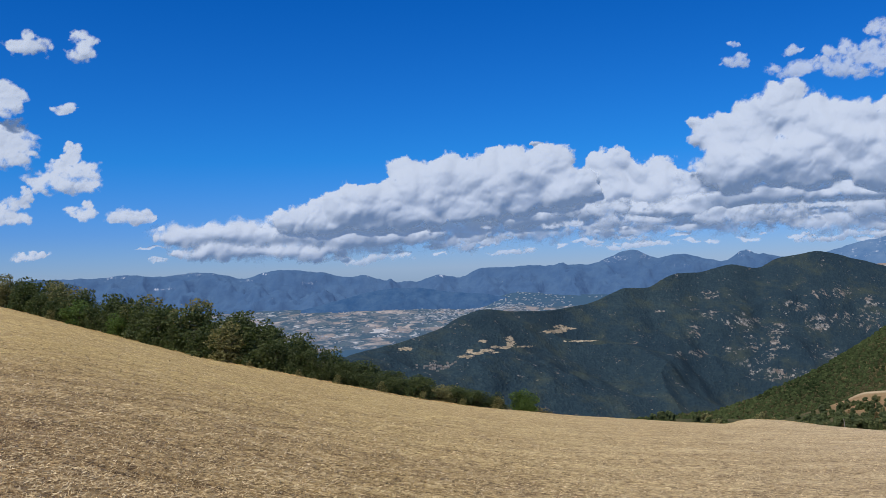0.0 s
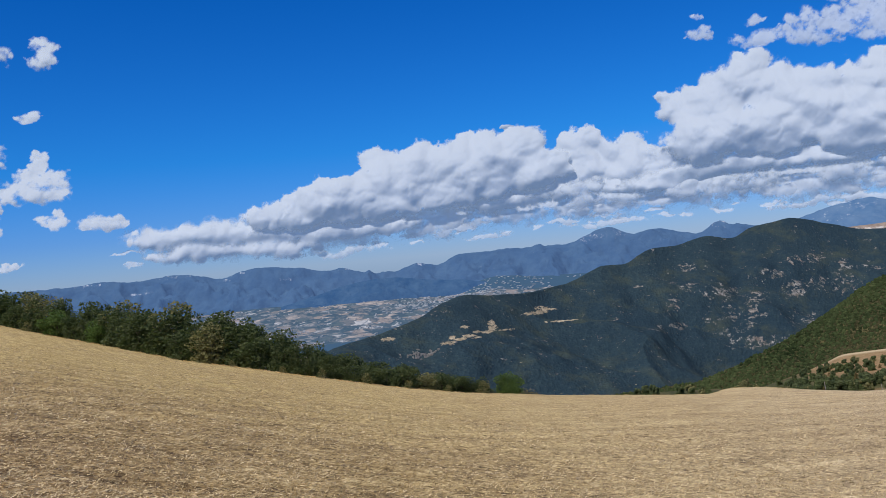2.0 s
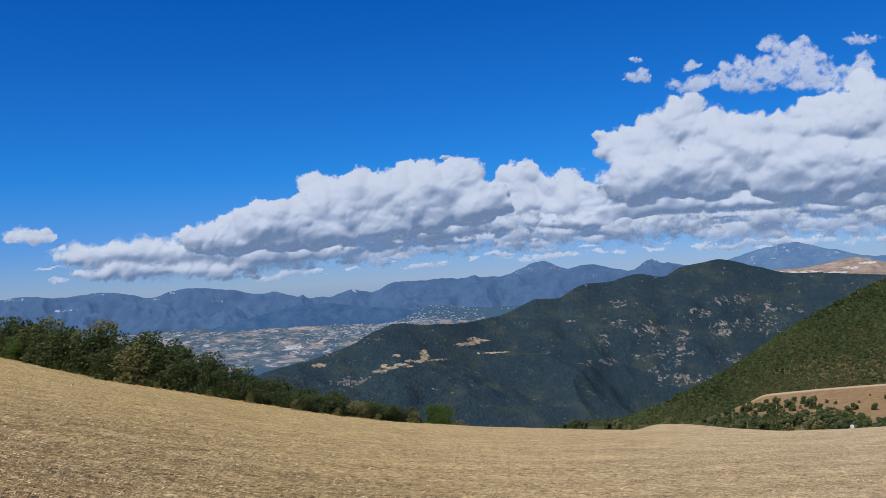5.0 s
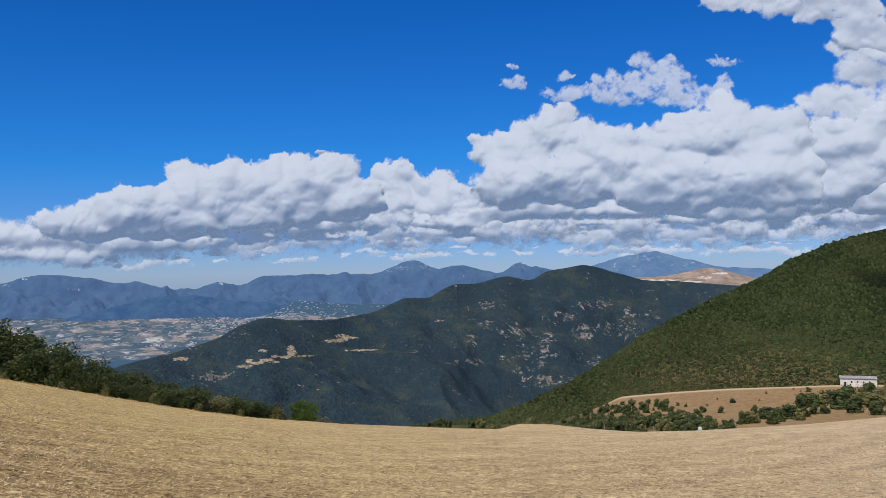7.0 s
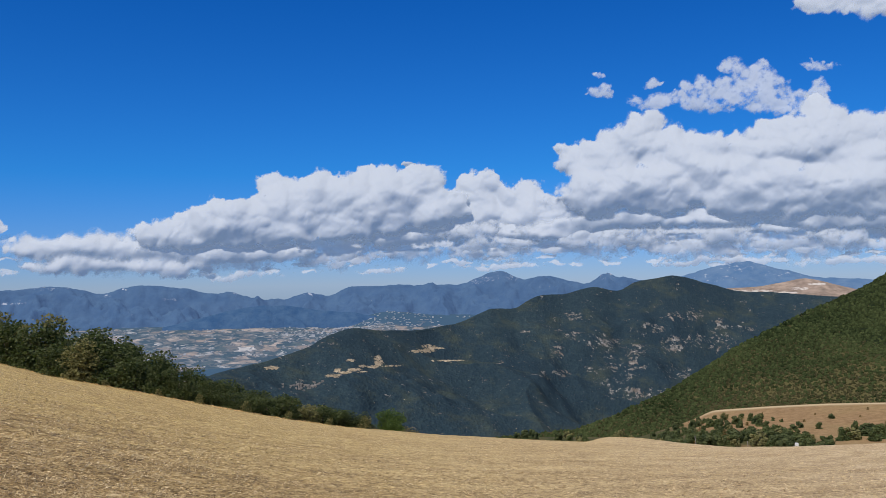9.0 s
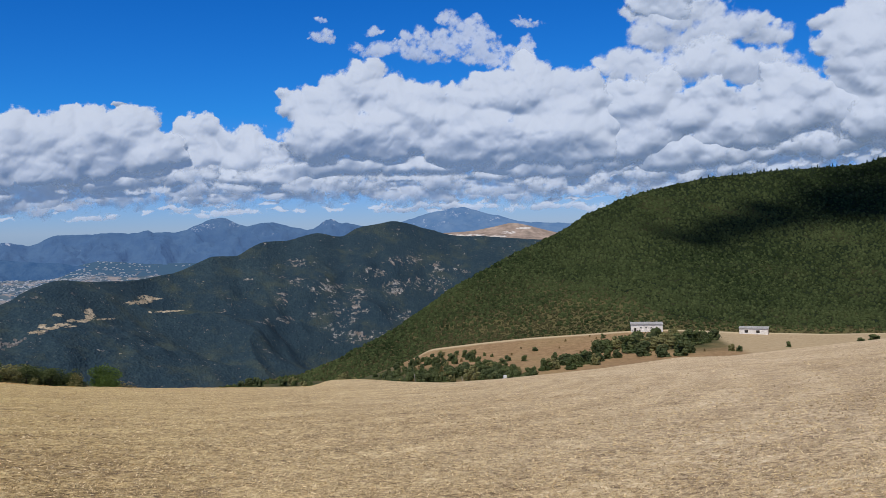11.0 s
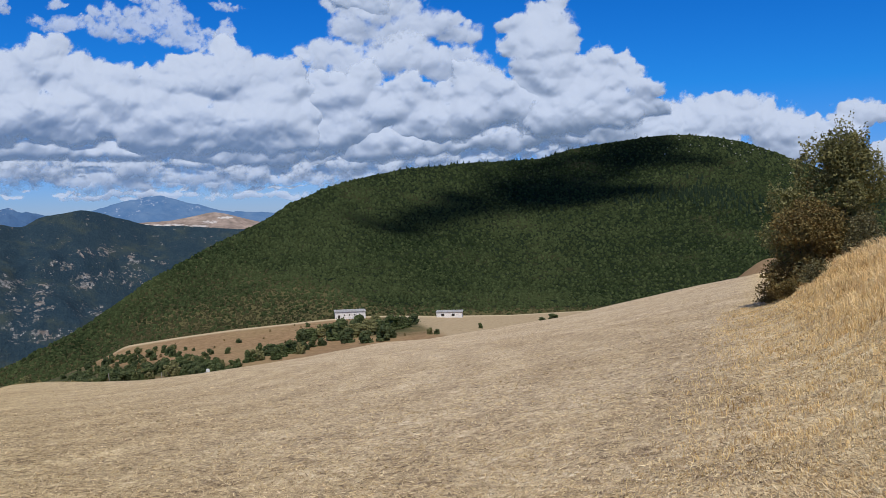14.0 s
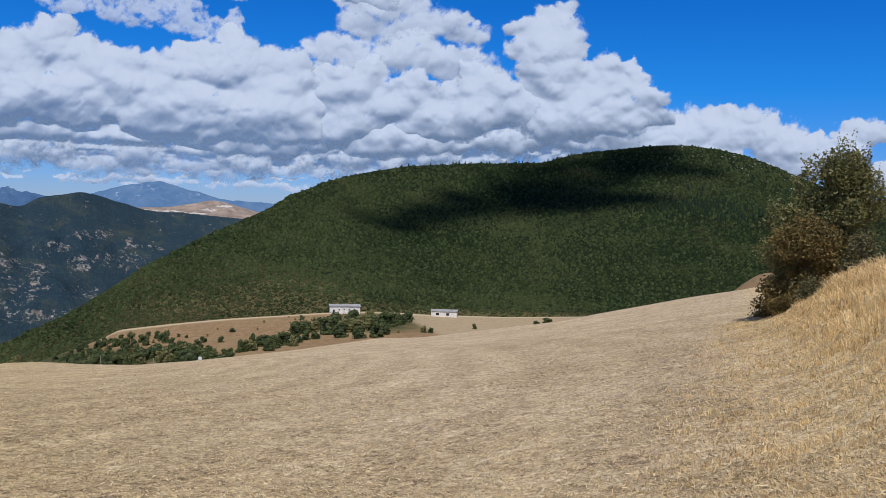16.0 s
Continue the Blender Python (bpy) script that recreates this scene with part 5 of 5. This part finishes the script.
def build_big_bush():
    """The tall shrub by the grass bank, with a withered one before it and a thin grey one beside it."""
    def base(az, r):
        return pose(r * math.sin(radians(az)), r * math.cos(radians(az)), float(field_z(az, r)) - 0.05, 0, 0, 40)

    tall = make_tree("tall_shrub", "tall olive green shrub with upright twigs beside the bank", 401, 4.9, 1.9, 32000, 0.08, OLIVE_LEAF, 0.0, "shrub", 260, 1.3)
    tall.matrix_basis = base(67.4, 38.0)
    side = make_tree("leafy_shrub", "olive and yellow shrub leaning out over the stubble", 402, 4.1, 1.35, 12000, 0.075, OLIVE_LEAF, 0.05, "shrub", 80)
    side.matrix_basis = base(65.1, 37.4)
    rust = make_tree("withered_shrub", "rusty brown withered shrub at the foot of the bank", 403, 3.2, 1.65, 17000, 0.07, RUST_LEAF, 0.0, "shrub", 50)
    rust.matrix_basis = base(65.7, 35.6)
    grey = make_tree("thin_shrub", "thin grey-green shrub on the edge of the bank", 404, 1.5, 1.0, 3200, 0.06, GREY_LEAF, 0.0, "shrub", 40)
    grey.matrix_basis = base(69.0, 35.0)
    # undergrowth added to cover the bluish shadow at the foot of the shrubs
    for az, r, h, seed in ((63.9, 36.4, 0.75, 409), (64.7, 34.2, 0.6, 410), (66.4, 33.2, 0.7, 411)):
        low = make_tree("low_shrub", "low dry brown undergrowth added over the shadow of the shrubs", seed, h, h * 1.1, 2600, 0.05, RUST_LEAF if seed < 411 else GREY_LEAF, 0.0, "shrub", 30)
        low.matrix_basis = base(az, r)
    for az, r, h, seed in ((71.9, 60, 2.3, 405), (71.3, 61, 1.8, 407), (72.8, 58, 1.1, 406)):
        b = make_tree("bush", "dark round bush beyond the grass bank", seed, h, h * 0.42, 2200, 0.11, OAK_LEAF, 0.0, "bush")
        b.matrix_basis = pose(r * math.sin(radians(az)), r * math.cos(radians(az)), EYE + r * math.tan(radians(-0.45)) - h, 0, 0, seed)


def blade_arrays(rng, root, way, width, bend):
    """A blade at each root: a narrow strip in two pieces that leans and droops."""
    n = len(root)
    side = np.cross(way, unit(rng, n))
    side /= np.linalg.norm(side, axis=1, keepdims=True) + 1e-9
    side = side * width[:, None] / 2
    mid = root + way * 0.55
    tip = root + way + np.stack([way[:, 0], way[:, 1], -np.abs(way[:, 2])], 1) * bend
    V = np.stack([root - side, root + side, mid + side * 0.9, mid - side * 0.9, tip + side * 0.35, tip - side * 0.35], 1).reshape(-1, 3)
    b = np.arange(n)[:, None] * 6
    F = np.concatenate([b + [0, 1, 2, 3], b + [3, 2, 4, 5]])
    return V, F


def build_straw():
    """Cut straw lying and standing over the field, thickest near by."""
    rng = np.random.RandomState(12)
    n = 280000
    az = rng.uniform(-29, 78, n)
    r = 1 / rng.uniform(1 / 95.0, 1 / 4.4, n)
    r = np.where(rng.rand(n) < 0.05, 4.6 * np.sqrt(rng.uniform(0.01, 1, n)), r)
    root = polar(az, r, field_z(az, r))
    root[:, 2] += rng.uniform(0.0, 0.02, n)
    stand_up = rng.rand(n) < 0.16
    tilt = np.where(stand_up, rng.uniform(0.7, 1.5, n), rng.normal(0.12, 0.28, n))
    # the straw lies in drifts, each combed its own way
    comb = 2.6 * fbm(root[:, 0] * 0.35, root[:, 1] * 0.35, 3, seed=81)
    yaw = np.where(rng.rand(n) < 0.6, comb + rng.normal(0.5, 0.6, n), rng.uniform(0, 6.28, n))
    long = np.where(stand_up, rng.uniform(0.015, 0.04, n), rng.uniform(0.014, 0.055, n)) * (1 + r * 0.016)
    long = np.where(rng.rand(n) < 0.015, long * 2.2, long)
    way = np.stack([np.cos(tilt) * np.cos(yaw), np.cos(tilt) * np.sin(yaw), np.sin(tilt)], 1) * long[:, None]
    V, F = blade_arrays(rng, root, way, (0.0030 + 0.00050 * r) * rng.uniform(0.6, 1.5, n), 0.12)
    ob = mesh_of("straw", V, F, STRAW, False)
    tagged(ob, "loose golden straw and short stubble over the field", "straw", kind="stuff")


def build_fringe():
    """Uncut dry grass along the field's edge, before the trees and on the brow."""
    rng = np.random.RandomState(38)
    n = 16000
    az = rng.uniform(-32, 22, n)
    r = line(az, CREST_R) + rng.normal(0.6, 0.7, n)
    root = polar(az, r, field_z(az, r))
    tuft = 0.5 + 0.5 * fbm(az * 4.0, az * 0 + 0.3, 3, seed=91)
    tall = rng.uniform(0.12, 0.5, n) * tuft * (0.35 + 0.65 * (1 - smooth(az, -2, 6)))
    lean, yaw = np.abs(rng.normal(0.1, 0.4, n)), rng.uniform(0, 6.28, n)
    way = np.stack([np.sin(lean) * np.cos(yaw), np.sin(lean) * np.sin(yaw), np.cos(lean)], 1) * tall[:, None]
    V, F = blade_arrays(rng, root, way, 0.03 * rng.uniform(0.6, 1.5, n), 0.3)
    ob = mesh_of("edge_grass", V, F, DRY_GRASS, False)
    tagged(ob, "dry golden grass fringe along the field's edge", "grass", kind="stuff")


def build_bank_grass():
    """Long dry grass on the bank beside the field."""
    rng = np.random.RandomState(31)
    n = 105000
    u = 3.5 + 32 * rng.uniform(0, 1, n) ** 1.5
    q = -2.0 + 10.4 * rng.uniform(0, 1, n) ** 1.5
    x, y = 2.09 + u * 0.887 + q * 0.462, u * 0.462 - q * 0.887
    # tussocks: blades drawn together round many roots
    tuft = 0.55
    cx, cy = (np.floor(x / tuft) + 0.5) * tuft, (np.floor(y / tuft) + 0.5) * tuft
    jx, jy = 0.22 * np.sin(cx * 12.9 + cy * 7.3), 0.22 * np.sin(cx * 5.1 + cy * 15.7)
    pull = 0.45 * rng.uniform(0, 1, n)
    x, y = x + (cx + jx - x) * pull, y + (cy + jy - y) * pull
    q = bank_side(x, y)
    az, r = np.degrees(np.arctan2(x, y)), np.hypot(x, y)
    thin = rng.rand(n) < np.clip((q + 2.0) / 2.6, 0.06, 1)
    az, r, q, x, y, cx, cy = (k[thin] for k in (az, r, q, x, y, cx, cy))
    m = len(r)
    root = polar(az, r, field_z(az, r))
    high = 0.5 + 0.5 * np.sin(cx * 9.7 + cy * 4.3 + 3 * np.sin(cy * 3.1))
    tall = (0.07 + 0.36 * smooth(q, -0.2, 2.4)) * rng.uniform(0.5, 1.2, m) * (0.65 + 0.6 * high) * (1 + 0.4 * fbm(x * 0.5, y * 0.5, 3, seed=71))
    lean, yaw = np.abs(rng.normal(0.1, 0.36, m)), rng.normal(2.6, 0.9, m) + 2.2 * np.sin(cx * 3.3 + cy * 6.1)
    way = np.stack([np.sin(lean) * np.cos(yaw), np.sin(lean) * np.sin(yaw), np.cos(lean)], 1) * tall[:, None]
    V, F = blade_arrays(rng, root, way, (0.0040 + 0.00040 * r) * rng.uniform(0.6, 1.5, m), 0.3)
    ob = mesh_of("bank_grass", V, F, DRY_GRASS, False)
    tagged(ob, "tall golden dry grass on the bank", "grass", kind="stuff")


build_hedge()
build_edge_shrubs()
build_pasture_bushes()
build_canopy("hill_woods", HILL, 9, 76, 70000, 1.12, 0.6, CANOPY, "green broadleaf tree tops covering the hill", 41, lambda az, v, q: q > dryness(az, v) * 0.85)
build_canopy("hill_scrub", HILL, 9, 60, 52000, 0.75, 0.7, DRY_CANOPY, "olive scrub and small trees on the hill's dry foot", 42, lambda az, v, q: q < dryness(az, v) * 0.75)
build_canopy("east_woods", EAST_WOOD, 63, 88, 9000, 1.0, 0.9, CANOPY, "dark green tree tops on the low hill", 43)
def build_rocks():
    """Pale limestone on the hill's summit and a broken wall below the eastern wood."""
    rng = np.random.RandomState(66)
    stone = make_plain("limestone", (0.20, 0.185, 0.165), (0.46, 0.44, 0.40), 0.5, 0.95, 0.5, 0.1, 0.3)
    V, F, at = [], [], 0
    for _ in range(40):
        az = rng.uniform(57.5, 65)
        f, c = line(az, HILL.f[:, :2]), line(az, HILL.c[:, :2])
        v = (c - abs(rng.normal(0, 0.6)) - f) / (c - f)
        X, Q = dome(rng)
        V.append(X * rng.uniform(0.35, 1.0) * np.array([1.4, 1.0, 0.9]) + HILL.at(az, v) + [0, 0, 1.6])
        F.append(Q + at)
        at += len(X)
    ob = mesh_of("summit_rocks", np.concatenate(V), np.concatenate(F), stone, False)
    tagged(ob, "pale limestone boulders scattered on the hill top", "rocks", kind="stuff")
    for az, el, size in ((70.5, -0.22, 1.5), (70.8, -0.12, 2.0), (71.1, -0.3, 1.6), (71.45, -0.15, 2.2), (71.75, -0.3, 1.8), (72.1, -0.2, 1.3), (72.7, -0.2, 1.6), (73.1, -0.28, 1.4), (73.5, -0.2, 1.7)):
        X, Q = dome(rng, 7)
        f, c = line(az, EAST_WOOD.f[:, :2]), line(az, EAST_WOOD.c[:, :2])
        p = EAST_WOOD.at(az, (el - f) / (c - f))
        ob = mesh_of("boulder", X * np.array([1.7, 1.2, 0.9]) * size + p + [0, 0, 0.4], Q, stone, False)
        tagged(ob, "pale limestone boulder below the wooded hill", "boulder", "boulders below the wood")


build_firs()
build_rocks()
build_big_bush()


# ---- farm sheds, posts, town ----
WHITEWASH = make_plain("old_whitewash", (0.50, 0.45, 0.39), (0.82, 0.77, 0.70), 1.1, 0.9, 0.4, 0.1)
ROOF = make_plain("weathered_roof", (0.19, 0.18, 0.17), (0.42, 0.40, 0.37), 1.3, 0.9, 0.5, 0.1)
DARK_WOOD = make_plain("dark_door_wood", (0.02, 0.017, 0.014), (0.05, 0.04, 0.03), 2.0, 0.9, 0.3, 0.1)
POST_WOOD = make_plain("grey_post_wood", (0.16, 0.14, 0.12), (0.30, 0.27, 0.23), 6.0, 0.9, 0.5, 0.1)
# blue-grey wall tone carries the distance haze over the town
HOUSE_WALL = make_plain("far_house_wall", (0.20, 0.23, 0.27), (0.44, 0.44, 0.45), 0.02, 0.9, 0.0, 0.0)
HAMLET_WALL = make_plain("hamlet_wall", (0.12, 0.11, 0.10), (0.30, 0.27, 0.245), 0.2, 0.9, 0.0, 0.0)
TANK = make_plain("white_tank", (0.48, 0.48, 0.46), (0.68, 0.68, 0.66), 2.0, 0.6, 0.2, 0.3)


def box(bm, x0, x1, y0, y1, z0, z1):
    v = [bm.verts.new((x, y, z)) for z in (z0, z1) for x, y in ((x0, y0), (x1, y0), (x1, y1), (x0, y1))]
    for f in ((3, 2, 1, 0), (4, 5, 6, 7), (0, 1, 5, 4), (1, 2, 6, 5), (2, 3, 7, 6), (3, 0, 4, 7)):
        bm.faces.new([v[i] for i in f])


def shed(label, az, el, r, turn, width, depth, height, openings, roof_drop, jag):
    """A long low shed; openings along the front are (from, to, sill, head) in metres."""
    a = radians(az)
    top = tagged(new("farm_shed"), label, "shed")
    top.matrix_basis = pose(r * math.sin(a), r * math.cos(a), EYE + r * math.tan(radians(el)), 0, 0, -az + turn)
    t = 0.35
    x, pieces = -width / 2, []
    for o0, o1, s, h in openings:
        pieces.append(("wall_pier", x, o0 - width / 2, -1.5, height))
        if s > 0:
            pieces.append(("wall_below_sill", o0 - width / 2, o1 - width / 2, -1.5, s))
        pieces.append(("lintel", o0 - width / 2, o1 - width / 2, h, height))
        x = o1 - width / 2
    pieces.append(("wall_pier", x, width / 2, -1.5, height))
    for name, x0, x1, z0, z1 in pieces:
        bm = bmesh.new()
        box(bm, x0, x1, 0, t, z0, z1)
        part(name, bm, WHITEWASH, top)
    bm = bmesh.new()
    box(bm, -width / 2, width / 2, depth - t, depth, -1.5, height - roof_drop)
    part("back_wall", bm, WHITEWASH, top)
    for sx in (-1, 1):
        bm = bmesh.new()
        box(bm, *sorted((sx * width / 2, sx * (width / 2 - t))), t, depth - t, -1.5, height - roof_drop * 0.5)
        part("side_wall", bm, WHITEWASH, top)
    bm = bmesh.new()
    n = 14
    rng = random.Random(int(az * 10))
    for k in range(n):
        x0, x1 = -width / 2 - 0.3 + k * (width + 0.6) / n, -width / 2 - 0.3 + (k + 1) * (width + 0.6) / n
        lift = rng.uniform(-jag, jag)
        v = [bm.verts.new(c) for c in ((x0, -0.35, height + 0.003 + lift), (x1, -0.35, height + 0.003 + lift), (x1, depth + 0.3, height - roof_drop + lift), (x0, depth + 0.3, height - roof_drop + lift),
                                       (x0, -0.35, height + 0.15 + lift), (x1, -0.35, height + 0.15 + lift), (x1, depth + 0.3, height - roof_drop + 0.15 + lift), (x0, depth + 0.3, height - roof_drop + 0.15 + lift))]
        for f in ((3, 2, 1, 0), (4, 5, 6, 7), (0, 1, 5, 4), (1, 2, 6, 5), (2, 3, 7, 6), (3, 0, 4, 7)):
            bm.faces.new([v[i] for i in f])
    part("roof", bm, ROOF, top, "weathered grey roof with an uneven edge")
    # wooden doors; elsewhere a dark panel stands in for the dim inside
    for o0, o1, s, h in openings:
        bm = bmesh.new()
        box(bm, o0 - width / 2, o1 - width / 2, t * 0.6, t * 0.8, s if s > 0 else 0, h)
        part("door" if s <= 0 else "shutter", bm, DARK_WOOD, top, "dark wooden door" if s <= 0 else "dark panel filling an opening in the wall")
    return top


def build_sheds():
    shed("long whitewashed stone shed with a crumbling grey roof by the track", 38.0, -7.02, 476, 3, 15.9, 6.5, 3.7,
         [(1.6, 2.6, 0, 2.1), (4.6, 5.3, 1.7, 2.5), (7.2, 7.9, 1.7, 2.5), (9.8, 10.5, 1.7, 2.5), (12.4, 13.1, 1.7, 2.5)], -0.5, 0.1)
    shed("low white shed with two dark doorways beside the track", 44.25, -7.16, 488, -4, 14.0, 6.0, 3.1,
         [(2.6, 4.3, 0.9, 2.3), (8.2, 9.9, 0.9, 2.3)], -0.4, 0.03)


def build_posts():
    for az, top_el, h in ((23.4, -9.42, 2.4), (26.4, -9.62, 1.9)):
        r = 185.0
        bm = bmesh.new()
        limb(bm, (0, 0, -3.5), (0.05, 0, h), 0.10, 0.07, 8)
        a = radians(az)
        ob = part("wooden_post", bm, POST_WOOD)
        ob.matrix_basis = pose(r * math.sin(a), r * math.cos(a), EYE + r * math.tan(radians(top_el)) - h)
        tagged(ob, "weathered grey wooden post at the field's lower edge", "post", "posts at the field edge")
    r, az = 196.0, 29.15
    a = radians(az)
    top = tagged(new("water_tank"), "small white water tank on a stone base", "tank")
    top.matrix_basis = pose(r * math.sin(a), r * math.cos(a), EYE + r * math.tan(radians(-9.58)) - 0.85, 0, 0, -20)
    bm = bmesh.new()
    box(bm, -0.34, 0.34, -0.3, 0.3, 0, 0.7)
    bmesh.ops.bevel(bm, geom=bm.edges[:], offset=0.08, segments=2, affect="EDGES")
    tank = part("tank_body", bm, TANK, top)
    bm = bmesh.new()
    limb(bm, (0, 0, 0.69), (0, 0, 0.76), 0.17, 0.15, 12)
    part("lid", bm, ROOF, tank, "round grey lid")
    bm = bmesh.new()
    box(bm, -0.6, 0.6, -0.5, 0.5, -3.0, -0.003)
    part("stone_base", bm, ROOF, top)


def house_boxes(rng, places, turn, wmin, wmax):
    """Small gabled houses, one closed shape each."""
    V, F = [], []
    for x, y, z in places:
        w, d, h = rng.uniform(wmin, wmax), rng.uniform(wmin, wmax) * 0.7, rng.uniform(0.35, 0.6) * wmin
        t = turn + rng.normal(0, 0.35)
        c, s = math.cos(t), math.sin(t)
        b = len(V)
        for px, py, pz in ((-w, -d, -6), (w, -d, -6), (w, d, -6), (-w, d, -6), (-w, -d, h), (w, -d, h), (w, d, h), (-w, d, h), (-w, 0, h * 1.45), (w, 0, h * 1.45)):
            V.append((x + (px * c - py * s) / 2, y + (px * s + py * c) / 2, z + pz))
        for f in ((0, 1, 5, 4), (1, 2, 6, 5), (2, 3, 7, 6), (3, 0, 4, 7), (4, 5, 9, 8), (6, 7, 8, 9), (5, 6, 9, 9), (7, 4, 8, 8)):
            F.append([b + i for i in f])
    return V, F


def build_town():
    rng = np.random.RandomState(55)
    n = 420
    az = np.concatenate([rng.normal(2.2, 2.4, n), rng.uniform(-12, 8, 260), rng.normal(6.5, 2.0, 24)])
    r = np.concatenate([np.clip(rng.normal(3250, 260, n), 2500, 3900), rng.uniform(2400, 3800, 260), rng.normal(3850, 60, 24)])
    p = polar(az, r, valley_z(az, r))
    V, F = house_boxes(rng, p, 0.4, 4, 9)
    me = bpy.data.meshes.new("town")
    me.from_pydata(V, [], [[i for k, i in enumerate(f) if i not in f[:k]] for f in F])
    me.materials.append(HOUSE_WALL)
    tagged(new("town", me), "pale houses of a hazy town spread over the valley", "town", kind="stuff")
    places = []
    for _ in range(60):
        a, el = rng.normal(-0.6, 0.7), rng.normal(-5.92, 0.12)
        f, c = line(a, RIDGE.f[:, :2]), line(a, RIDGE.c[:, :2])
        places.append(RIDGE.at(a, (el - f) / (c - f)) + [0, 0, 1.2])
    V, F = house_boxes(rng, places, 0.2, 2.4, 5)
    me = bpy.data.meshes.new("hamlet")
    me.from_pydata(V, [], [[i for k, i in enumerate(f) if i not in f[:k]] for f in F])
    me.materials.append(HAMLET_WALL)
    tagged(new("hamlet", me), "small hamlet of pale houses among the woods", "village", kind="stuff")


build_sheds()
build_posts()
build_town()
build_straw()
build_bank_grass()
build_fringe()
